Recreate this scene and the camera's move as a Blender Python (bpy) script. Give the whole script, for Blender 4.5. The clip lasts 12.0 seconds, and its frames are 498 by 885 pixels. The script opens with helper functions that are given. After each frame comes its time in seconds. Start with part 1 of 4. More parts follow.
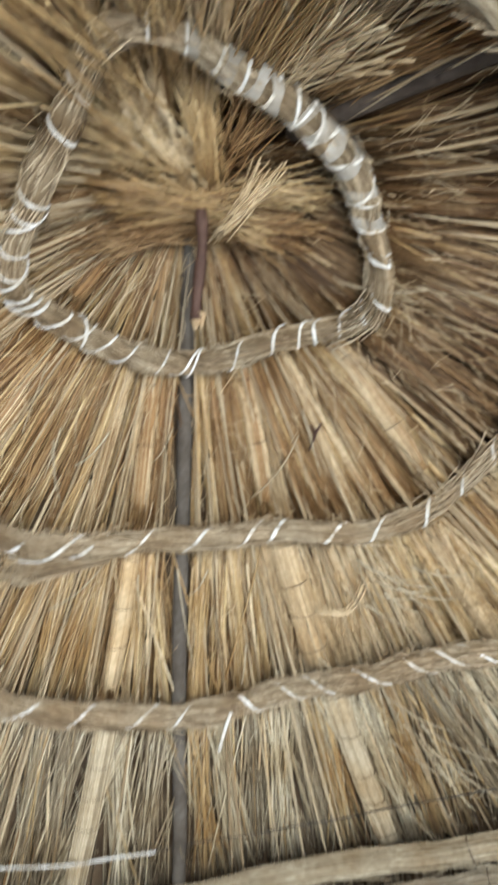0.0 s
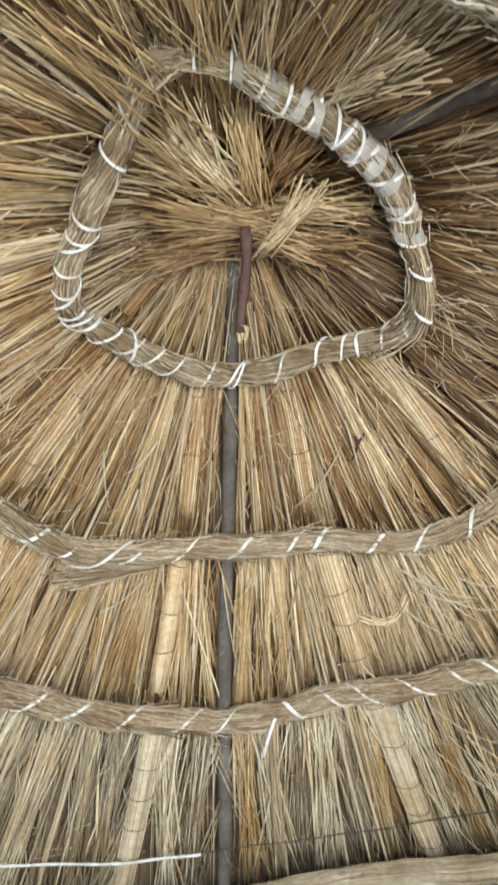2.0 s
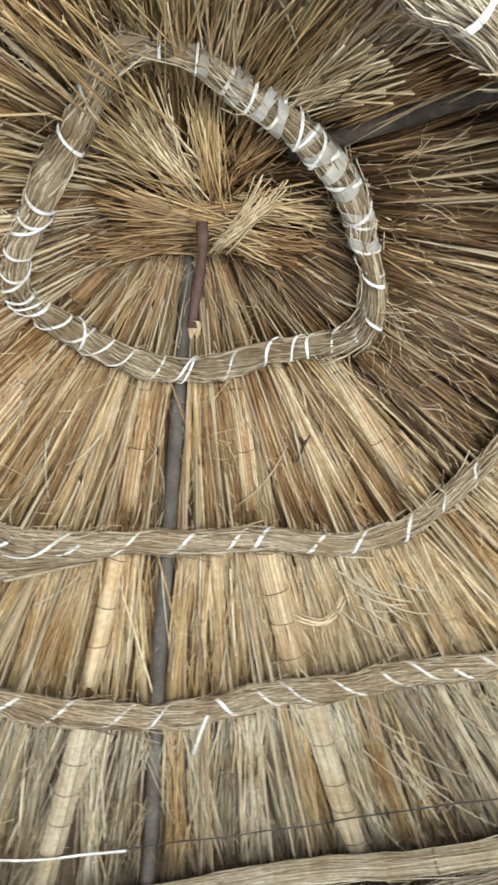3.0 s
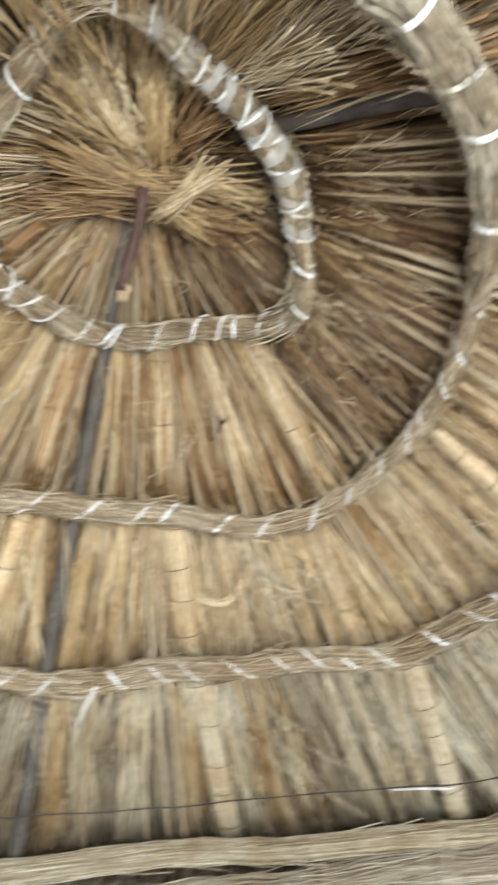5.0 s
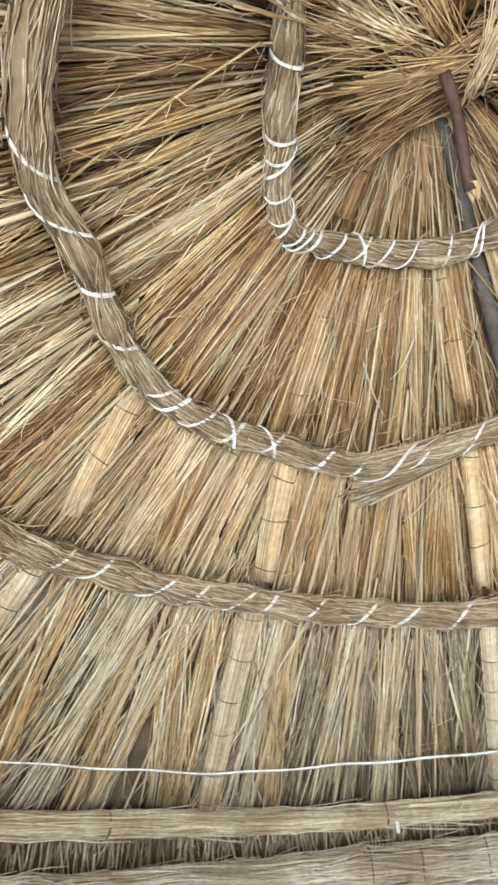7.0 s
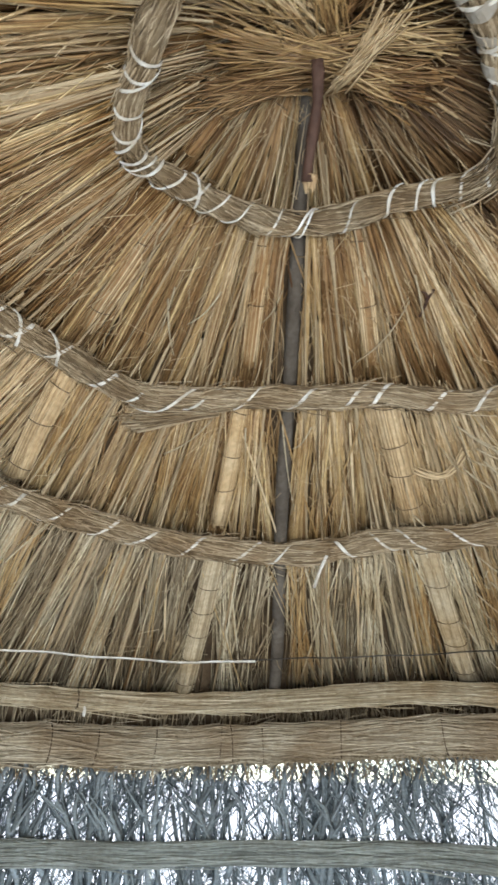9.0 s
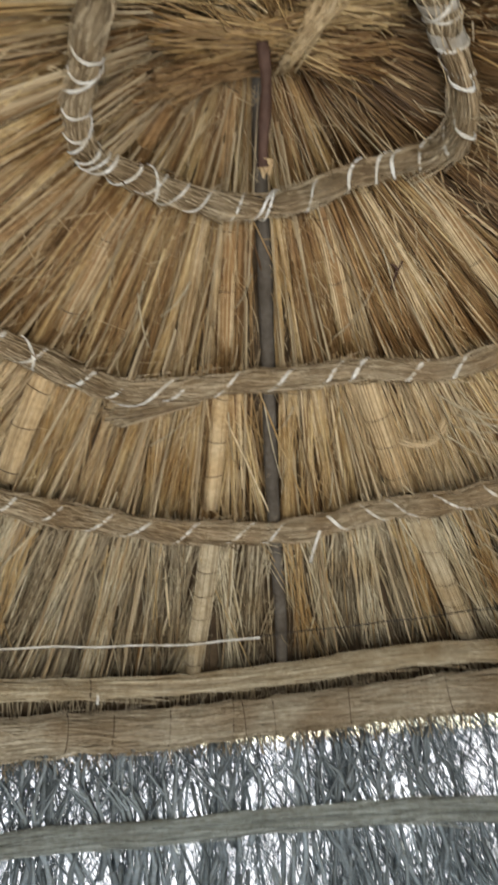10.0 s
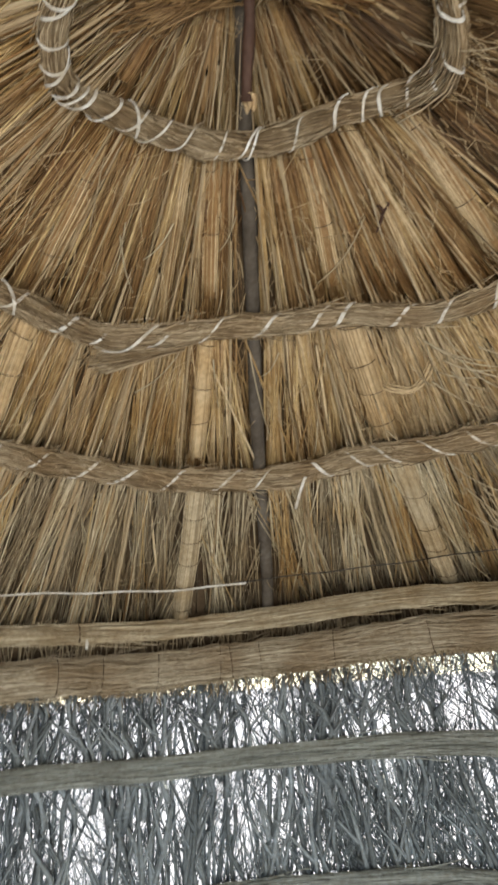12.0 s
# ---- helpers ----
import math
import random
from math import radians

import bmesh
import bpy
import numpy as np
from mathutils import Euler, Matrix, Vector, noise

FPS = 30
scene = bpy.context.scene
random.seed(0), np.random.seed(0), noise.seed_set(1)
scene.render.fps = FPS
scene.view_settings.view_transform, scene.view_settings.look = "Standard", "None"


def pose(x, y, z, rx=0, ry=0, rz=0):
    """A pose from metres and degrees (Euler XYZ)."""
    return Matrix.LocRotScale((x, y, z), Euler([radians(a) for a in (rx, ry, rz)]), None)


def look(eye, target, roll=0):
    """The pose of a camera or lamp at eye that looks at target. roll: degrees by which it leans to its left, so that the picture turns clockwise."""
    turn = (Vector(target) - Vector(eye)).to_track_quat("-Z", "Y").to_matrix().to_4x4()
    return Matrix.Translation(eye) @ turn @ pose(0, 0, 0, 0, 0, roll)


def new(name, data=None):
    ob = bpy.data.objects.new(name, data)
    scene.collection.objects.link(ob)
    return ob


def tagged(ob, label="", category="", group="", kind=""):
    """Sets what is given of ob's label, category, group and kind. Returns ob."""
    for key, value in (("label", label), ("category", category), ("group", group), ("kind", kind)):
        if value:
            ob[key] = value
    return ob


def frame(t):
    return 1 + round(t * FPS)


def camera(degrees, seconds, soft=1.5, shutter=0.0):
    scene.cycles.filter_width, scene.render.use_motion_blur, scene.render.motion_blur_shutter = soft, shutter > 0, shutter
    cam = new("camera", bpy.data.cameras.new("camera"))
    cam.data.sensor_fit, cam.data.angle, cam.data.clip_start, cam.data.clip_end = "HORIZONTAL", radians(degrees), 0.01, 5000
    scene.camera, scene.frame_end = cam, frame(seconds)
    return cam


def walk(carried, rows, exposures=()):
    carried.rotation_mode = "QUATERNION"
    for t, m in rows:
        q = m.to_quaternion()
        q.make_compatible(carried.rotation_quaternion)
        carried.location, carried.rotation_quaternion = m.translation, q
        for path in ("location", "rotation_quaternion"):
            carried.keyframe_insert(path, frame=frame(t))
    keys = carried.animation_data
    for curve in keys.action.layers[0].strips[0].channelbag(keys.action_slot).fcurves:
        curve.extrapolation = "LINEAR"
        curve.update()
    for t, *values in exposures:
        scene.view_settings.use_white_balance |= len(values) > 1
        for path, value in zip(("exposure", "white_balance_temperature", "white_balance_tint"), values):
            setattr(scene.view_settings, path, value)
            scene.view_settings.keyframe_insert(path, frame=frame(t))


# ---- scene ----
cam = camera(39.3, 12.0, 2.7, 0.9)
PATH = [
    (0.0, -0.0025, -0.9068, 1.6077, -2.59, 38.54, 8.96),
    (0.5, 0.0078, -0.9158, 1.5867, 1.19, 35.74, 4.12),
    (1.0, 0.0035, -0.9405, 1.5978, -0.78, 39.28, 9.46),
    (1.5, -0.0016, -0.9439, 1.5870, 0.37, 41.04, 7.68),
    (2.0, 0.0063, -0.9400, 1.5835, 2.24, 39.76, 5.89),
    (2.5, -0.0000, -0.9363, 1.5952, 0.36, 37.93, 5.11),
    (3.0, 0.0022, -0.9403, 1.5893, -3.57, 38.92, 6.74),
    (3.2, 0.0080, -0.9376, 1.5894, -4.48, 38.58, 5.81),
    (4.4, 0.0440, -0.9270, 1.5100, -17.60, 39.55, 7.30),
    (4.8, 0.0450, -0.9239, 1.4998, -14.92, 39.51, 6.19),
    (5.0, 0.0356, -0.9128, 1.5026, -10.95, 39.04, 4.98),
    (5.5, 0.0150, -0.9044, 1.5038, 0.88, 38.83, 2.62),
    (6.0, -0.0127, -0.8956, 1.5200, 15.39, 37.28, 1.79),
    (6.5, -0.0214, -0.8879, 1.5458, 26.02, 36.10, 3.30),
    (6.7, -0.0231, -0.8910, 1.5541, 28.25, 36.06, 4.09),
    (7.1, -0.0160, -0.9080, 1.5720, 30.00, 35.20, 5.20),
    (7.9, 0.0120, -0.9530, 1.6120, 23.90, 30.30, 4.80),
    (8.3, 0.0247, -0.9733, 1.6294, 16.42, 27.55, 2.51),
    (8.5, 0.0243, -0.9797, 1.6262, 12.04, 26.52, 0.21),
    (9.0, 0.0595, -0.9918, 1.6287, 10.48, 25.79, -1.04),
    (9.5, 0.1061, -1.0175, 1.6396, 12.17, 25.25, 1.96),
    (10.0, 0.1104, -1.0161, 1.6642, 10.50, 23.18, 3.83),
    (10.5, 0.1260, -0.9953, 1.6550, 9.94, 20.84, 5.92),
    (11.0, 0.1044, -1.0157, 1.6368, 8.73, 22.47, 5.18),
    (11.5, 0.1040, -1.0160, 1.6412, 8.51, 21.26, 6.09),
    (12.0, 0.1100, -1.0089, 1.6414, 9.57, 19.37, 4.42),
]


def eye_pose(x, y, z, yaw, pitch, lean):
    return pose(x, y, z, 0, 0, yaw) @ pose(0, 0, 0, pitch) @ pose(0, 0, 0, 0, lean) @ pose(0, 0, 0, 90)


walk(cam, [(row[0], eye_pose(*row[1:])) for row in PATH],
     exposures=[(0.0, 2.4, 6200, 9), (3.2, 2.55, 6100, 8), (6.7, 2.6, 6100, 8), (8.3, 2.15, 6300, 9), (8.6, 2.0, 6350, 9), (9.5, 1.78, 6450, 9), (10.0, 1.62, 7000, 11), (10.5, 1.62, 6900, 11), (12.0, 1.52, 7250, 12)])

# ---- world and light ----
SUN_AZ, SUN_EL = radians(28), radians(41)
world = bpy.data.worlds.new("world")
scene.world = world
world.use_nodes = True
wn = world.node_tree
sky = wn.nodes.new("ShaderNodeTexSky")
sky.sky_type = "NISHITA"
sky.sun_disc = False
sky.sun_elevation, sky.sun_rotation = SUN_EL, SUN_AZ
sky.air_density, sky.dust_density, sky.ozone_density = 0.9, 0.0, 4.5
wn.nodes["Background"].inputs["Strength"].default_value = 0.15
wn.links.new(sky.outputs["Color"], wn.nodes["Background"].inputs["Color"])

sun_data = bpy.data.lights.new("sun", "SUN")
sun_data.energy, sun_data.angle, sun_data.color = 5.0, radians(0.6), (1.0, 0.97, 0.92)
sun = new("sun", sun_data)
sun_dir = Vector((math.sin(SUN_AZ) * math.cos(SUN_EL), math.cos(SUN_AZ) * math.cos(SUN_EL), math.sin(SUN_EL)))
sun.matrix_world = look(sun_dir * 20, (0, 0, 0))

DOOR_AZ, DOOR_HALF = 168.0, 18.0      # the doorway, behind the camera
door_data = bpy.data.lights.new("doorway_daylight", "AREA")
door_data.shape, door_data.size, door_data.size_y = "RECTANGLE", 1.1, 1.6
door_data.energy, door_data.color = 34.0, (0.90, 0.955, 1.0)
door_lamp = new("doorway_daylight", door_data)
da = radians(DOOR_AZ)
door_lamp.matrix_world = look((2.0 * math.sin(da), 2.0 * math.cos(da), 0.85), (0, 0, 0.85))

# ---- plan ----
APEX_Z, SLOPE = 3.149, 0.678          # the cone on which the ropes lie
RING_1 = [(-178, .445), (-172, .465), (-164, .46), (-153, .39), (-137, .348), (-110, .35), (-95, .396), (-80, .425), (-63, .38), (-43, .369), (-14, .367),
          (8, .362), (26, .354), (39, .386), (50, .432), (57, .462), (66, .446), (77, .410), (91, .367), (131, .334), (150, .342), (165, .362), (175, .41)]
RING_2 = [(-150, .79), (-128, .784), (-115, .735), (-97, .778), (-85, .803), (-61, .80), (-42, .845), (-30, .795), (-20, .755), (-7, .755),
          (12, .772), (26, .872), (38, .876), (55, .82), (71, .765), (95, .713), (120, .71), (150, .69), (178, .74)]
RING_3 = [(-130, 1.2), (-84, 1.167), (-77, 1.14), (-53, 1.165), (-33, 1.21), (-18, 1.24), (-11, 1.265), (-3, 1.242), (5, 1.19), (13, 1.21),
          (23, 1.195), (31, 1.237), (37, 1.29), (45, 1.277), (56, 1.23), (90, 1.22), (140, 1.22), (178, 1.2)]
EAVE = [(-130, 1.86), (-64, 1.873), (-41, 1.89), (-15, 1.862), (-5, 1.79), (8, 1.75), (17, 1.79), (32, 1.813), (43, 1.89), (90, 1.87), (160, 1.86)]


def radius_of(ring, az):
    a = np.array([p[0] for p in ring], float)
    r = np.array([p[1] for p in ring], float)
    aa = np.concatenate([a - 360, a, a + 360])
    rr = np.concatenate([r, r, r])
    az = (np.asarray(az, float) + 180) % 360 - 180
    return sum(w * np.interp(az + d, aa, rr) for d, w in ((-4, .2), (-2, .2), (0, .2), (2, .2), (4, .2)))


def polar(az, r, z):
    a = np.radians(az)
    return np.stack(np.broadcast_arrays(r * np.sin(a), r * np.cos(a), z), -1)


def cone_z(r, lift=0.0):
    return APEX_Z + lift - SLOPE * np.asarray(r)


rng = np.random.default_rng(7)

# ---- materials ----


def material(name):
    m = bpy.data.materials.new(name)
    m.use_nodes = True
    return m, m.node_tree, m.node_tree.nodes["Principled BSDF"]


def ramp(nt, stops):
    node = nt.nodes.new("ShaderNodeValToRGB")
    els = node.color_ramp.elements
    while len(els) < len(stops):
        els.new(0.5)
    for e, (p, c) in zip(els, stops):
        e.position, e.color = p, (*c, 1)
    return node


def noise_node(nt, scale, detail=4.0, stretch=None):
    co = nt.nodes.new("ShaderNodeTexCoord")
    n = nt.nodes.new("ShaderNodeTexNoise")
    n.inputs["Scale"].default_value, n.inputs["Detail"].default_value = scale, detail
    if stretch:
        mp = nt.nodes.new("ShaderNodeMapping")
        mp.inputs["Scale"].default_value = stretch
        nt.links.new(co.outputs["Object"], mp.inputs["Vector"])
        nt.links.new(mp.outputs["Vector"], n.inputs["Vector"])
    else:
        nt.links.new(co.outputs["Object"], n.inputs["Vector"])
    return n


def mixed(nt, kind, fac, a, b):
    m = nt.nodes.new("ShaderNodeMix")
    m.data_type, m.blend_type = "RGBA", kind
    if isinstance(fac, float):
        m.inputs[0].default_value = fac
    else:
        nt.links.new(fac, m.inputs[0])
    for sock, v in ((m.inputs[6], a), (m.inputs[7], b)):
        if isinstance(v, tuple):
            sock.default_value = (*v, 1)
        else:
            nt.links.new(v, sock)
    return m.outputs[2]


def fibre_material(name, stops, stain, rough=0.6, source="island", patch=5.0, bump=0.0, stretch=None, sheen=0.25):
    """Stems and fibres: a tone for each stem, blotches over many, fine grain along each."""
    m, nt, b = material(name)
    if source == "island":
        g = nt.nodes.new("ShaderNodeNewGeometry")
        rnd = g.outputs["Random Per Island"]
    elif source == "object":
        g = nt.nodes.new("ShaderNodeObjectInfo")
        rnd = g.outputs["Random"]
    else:
        rnd = noise_node(nt, 9.0).outputs["Fac"]
    r = ramp(nt, stops)
    nt.links.new(rnd, r.inputs[0])
    n = noise_node(nt, patch, 3.0)
    nr = ramp(nt, [(0.38, (0, 0, 0)), (0.68, (1, 1, 1))])
    nt.links.new(n.outputs["Fac"], nr.inputs[0])
    col = mixed(nt, "MULTIPLY", nr.outputs["Color"], r.outputs["Color"], stain)
    fine = noise_node(nt, 60.0, 5.0, stretch)
    fr = ramp(nt, [(0.3, (0.68, 0.64, 0.58)), (0.62, (1, 1, 1))])
    nt.links.new(fine.outputs["Fac"], fr.inputs[0])
    col = mixed(nt, "MULTIPLY", 0.8, col, fr.outputs["Color"])
    nt.links.new(col, b.inputs["Base Color"])
    b.inputs["Roughness"].default_value = rough
    b.inputs["Specular IOR Level"].default_value = sheen
    if bump:
        bp = nt.nodes.new("ShaderNodeBump")
        bp.inputs["Strength"].default_value, bp.inputs["Distance"].default_value = bump, 0.01
        nt.links.new(fine.outputs["Fac"], bp.inputs["Height"])
        nt.links.new(bp.outputs["Normal"], b.inputs["Normal"])
    return m


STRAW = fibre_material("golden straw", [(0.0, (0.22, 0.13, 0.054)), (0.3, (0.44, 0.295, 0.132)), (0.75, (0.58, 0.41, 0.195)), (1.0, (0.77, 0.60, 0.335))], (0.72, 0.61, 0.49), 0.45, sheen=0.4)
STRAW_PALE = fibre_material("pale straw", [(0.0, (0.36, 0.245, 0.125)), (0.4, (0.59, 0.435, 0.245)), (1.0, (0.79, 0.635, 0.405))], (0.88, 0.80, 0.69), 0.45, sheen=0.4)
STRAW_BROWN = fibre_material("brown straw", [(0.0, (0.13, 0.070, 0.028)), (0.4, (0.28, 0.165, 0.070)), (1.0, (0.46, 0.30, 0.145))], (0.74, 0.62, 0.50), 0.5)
STRAW_DARK = fibre_material("dark brown straw", [(0.0, (0.07, 0.039, 0.017)), (0.4, (0.165, 0.095, 0.042)), (1.0, (0.33, 0.205, 0.097))], (0.74, 0.62, 0.50), 0.5)
STRAW_GREY = fibre_material("greyish straw", [(0.0, (0.30, 0.235, 0.14)), (0.4, (0.54, 0.45, 0.295)), (1.0, (0.75, 0.66, 0.475))], (0.86, 0.79, 0.69), 0.55)
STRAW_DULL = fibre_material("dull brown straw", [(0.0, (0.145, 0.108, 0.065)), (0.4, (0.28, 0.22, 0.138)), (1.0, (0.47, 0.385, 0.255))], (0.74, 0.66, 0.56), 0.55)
STALK = fibre_material("pale reed", [(0.0, (0.36, 0.265, 0.155)), (0.5, (0.48, 0.37, 0.225)), (1.0, (0.60, 0.495, 0.33))], (0.74, 0.64, 0.53), 0.55, "object", 9.0, bump=0.15)
ROPE = fibre_material("rope fibre", [(0.0, (0.16, 0.112, 0.062)), (0.4, (0.37, 0.28, 0.17)), (1.0, (0.66, 0.54, 0.37))], (0.72, 0.64, 0.55), 0.65, patch=9.0)
EAVE_STRAW = fibre_material("eave bundle straw", [(0.0, (0.28, 0.215, 0.13)), (0.4, (0.48, 0.395, 0.26)), (1.0, (0.68, 0.595, 0.43))], (0.7, 0.62, 0.52), 0.55, patch=6.0)
PLATE_REED = fibre_material("dull brown reed", [(0.0, (0.25, 0.20, 0.13)), (0.4, (0.46, 0.385, 0.27)), (1.0, (0.63, 0.55, 0.41))], (0.68, 0.60, 0.52), 0.6, patch=5.0)
BUNDLE_STRAW = fibre_material("bound straw", [(0.0, (0.36, 0.275, 0.165)), (0.4, (0.53, 0.43, 0.28)), (1.0, (0.72, 0.61, 0.425))], (0.80, 0.72, 0.61), 0.5, patch=7.0)
FAN_STRAW = fibre_material("greyish pale straw", [(0.0, (0.22, 0.17, 0.105)), (0.4, (0.37, 0.30, 0.20)), (1.0, (0.56, 0.48, 0.345))], (0.7, 0.62, 0.52), 0.6, patch=6.0)
BRUSH = fibre_material("grey brushwood", [(0.0, (0.094, 0.111, 0.119)), (0.5, (0.20, 0.236, 0.252)), (1.0, (0.345, 0.402, 0.43))], (0.72, 0.71, 0.70), 0.75, patch=4.0)
BRUSH_BAND = fibre_material("grey stick band", [(0.0, (0.12, 0.128, 0.115)), (0.5, (0.24, 0.255, 0.23)), (1.0, (0.38, 0.40, 0.365))], (0.7, 0.68, 0.66), 0.75, patch=4.0)
BRUSH_STICK = fibre_material("grey branch", [(0.0, (0.145, 0.171, 0.183)), (1.0, (0.345, 0.397, 0.425))], (0.65, 0.63, 0.60), 0.75, "object", 5.0, 0.5)
POLE = fibre_material("weathered pole", [(0.3, (0.098, 0.080, 0.062)), (0.7, (0.18, 0.155, 0.124))], (0.7, 0.66, 0.62), 0.8, "noise", 6.0, 0.5)
POLE_DARK = fibre_material("dark old pole", [(0.3, (0.05, 0.038, 0.030)), (0.7, (0.14, 0.108, 0.082))], (0.6, 0.56, 0.52), 0.85, "noise", 7.0, 0.6)
STUB = fibre_material("dark branch", [(0.3, (0.065, 0.035, 0.025)), (0.7, (0.12, 0.065, 0.045))], (0.7, 0.65, 0.6), 0.7, "noise", 8.0, 0.5)
SPLINTER = fibre_material("broken pale wood", [(0.3, (0.40, 0.27, 0.14)), (0.7, (0.62, 0.47, 0.28))], (0.8, 0.7, 0.6), 0.7, "noise", 20.0, 0.4)
WRAP = fibre_material("dull pale raffia", [(0.3, (0.30, 0.27, 0.22)), (0.7, (0.53, 0.49, 0.42))], (0.74, 0.67, 0.58), 0.65, "noise", 30.0, 0.4)
TIE = fibre_material("white raffia tie", [(0.32, (0.60, 0.565, 0.49)), (0.58, (0.86, 0.84, 0.78))], (0.80, 0.73, 0.63), 0.5, "noise", 22.0, 0.15)
WIRE = fibre_material("dark wire", [(0.3, (0.05, 0.045, 0.04)), (0.7, (0.10, 0.09, 0.08))], (0.7, 0.6, 0.5), 0.5, "noise")
TWINE = fibre_material("dark twine", [(0.3, (0.09, 0.065, 0.04)), (0.7, (0.16, 0.12, 0.08))], (0.7, 0.6, 0.5), 0.8, "noise")
# Inner thatch, its brown darkened to paint the shade in gaps between stems.
BACKING = fibre_material("shade-dark inner thatch", [(0.3, (0.075, 0.05, 0.028)), (0.7, (0.15, 0.105, 0.06))], (0.7, 0.6, 0.5), 0.8, "noise", 6.0, 0.6)
SAND = fibre_material("pale dusty ground", [(0.3, (0.41, 0.41, 0.405)), (0.7, (0.50, 0.50, 0.495))], (0.84, 0.84, 0.83), 0.9, "noise", 1.2, 0.4)

# ---- mesh helpers ----


def raw_mesh(name, verts, loops, totals, mat, smooth=True):
    me = bpy.data.meshes.new(name)
    me.vertices.add(len(verts))
    me.vertices.foreach_set("co", np.ascontiguousarray(verts, dtype=np.float32).ravel())
    me.loops.add(len(loops))
    me.loops.foreach_set("vertex_index", np.ascontiguousarray(loops, dtype=np.int32))
    starts = np.concatenate([[0], np.cumsum(totals)[:-1]]).astype(np.int32)
    me.polygons.add(len(totals))
    me.polygons.foreach_set("loop_start", starts)
    me.polygons.foreach_set("loop_total", np.asarray(totals, np.int32))
    me.polygons.foreach_set("use_smooth", np.full(len(totals), smooth))
    me.update(calc_edges=True)
    me.validate()
    me.materials.append(mat)
    return me


def tube_mesh(name, pts, rad, mat, sides=4, ref=(0, 0, 1), flat=None, flute=0.0):
    """Many tubes in one mesh: pts (m, k, 3), rad (m, k). flat: widths across, for ribbons."""
    pts = np.asarray(pts, float)
    rad = np.broadcast_to(np.asarray(rad, float), pts.shape[:2])
    m, k = rad.shape
    tan = np.gradient(pts, axis=1)
    tan /= np.linalg.norm(tan, axis=2, keepdims=True) + 1e-12
    u = np.cross(tan, np.asarray(ref, float))
    bad = np.linalg.norm(u, axis=2, keepdims=True) < 0.05
    u = np.where(bad, np.cross(tan, np.array([0.3, 1.0, 0.1])), u)
    u /= np.linalg.norm(u, axis=2, keepdims=True) + 1e-12
    w = np.cross(u, tan)
    ang = np.arange(sides) * 2 * np.pi / sides + np.pi / sides
    wide = rad if flat is None else np.broadcast_to(np.asarray(flat, float), rad.shape)
    ca, sa = (np.cos(ang) * (1 - flute * (np.arange(sides) % 2)), np.sin(ang) * (1 - flute * (np.arange(sides) % 2)))
    v = pts[:, :, None, :] + wide[:, :, None, None] * ca[None, None, :, None] * u[:, :, None, :] \
        + rad[:, :, None, None] * sa[None, None, :, None] * w[:, :, None, :]
    idx = np.arange(m * k * sides).reshape(m, k, sides)
    nxt = np.roll(idx, -1, axis=2)
    quads = np.stack([idx[:, :-1], nxt[:, :-1], nxt[:, 1:], idx[:, 1:]], -1).reshape(-1, 4)
    caps = np.concatenate([idx[:, 0, ::-1], idx[:, -1, :]])
    loops = np.concatenate([quads.ravel(), caps.ravel()])
    totals = np.concatenate([np.full(len(quads), 4), np.full(len(caps), sides)])
    return raw_mesh(name, v.reshape(-1, 3), loops, totals, mat)


def mixed_stems(me, m, k, sides, mats, which):
    """Give each of the m tubes of a mesh one of several materials."""
    for mat in mats[1:]:
        me.materials.append(mat)
    which = np.asarray(which, np.int32)
    me.polygons.foreach_set("material_index", np.concatenate([np.repeat(which, (k - 1) * sides), which, which]))
    return me


def empty(name, label, category, group="", kind=""):
    ob = new(name)
    ob.empty_display_size = 0.05
    return tagged(ob, label, category, group, kind)


def piece(name, me, parent=None, label="", kind=""):
    ob = new(name, me)
    ob.parent = parent
    return tagged(ob, label, kind=kind)


def rotational(name, profile, mat, steps=128, gap=None, ripple=0.0):
    """A shell turned about the axis from a closed profile of (r, z); gap: the azimuths left open."""
    bm = bmesh.new()
    a0, a1 = (0.0, 360.0) if gap is None else (gap[1], gap[0] + 360.0)
    rows = []
    n = steps if gap is None else steps + 1
    for i in range(n):
        az = a0 + (a1 - a0) * i / steps
        row = []
        for r, z in profile:
            rr = r + (ripple * noise.noise((r * 3, az * 0.15, z * 3)) if r > 0.02 else 0)
            row.append(bm.verts.new((rr * math.sin(radians(az)), rr * math.cos(radians(az)), z)))
        rows.append(row)
    k = len(profile)
    for i in range(steps):
        p, q = rows[i], rows[(i + 1) % n]
        for j in range(k):
            bm.faces.new((p[j], p[(j + 1) % k], q[(j + 1) % k], q[j]))
    if gap is not None:
        bm.faces.new(rows[0])
        bm.faces.new(list(reversed(rows[-1])))
    bmesh.ops.recalc_face_normals(bm, faces=bm.faces)
    for f in bm.faces:
        f.smooth = True
    me = bpy.data.meshes.new(name)
    bm.to_mesh(me)
    bm.free()
    me.materials.append(mat)
    return me


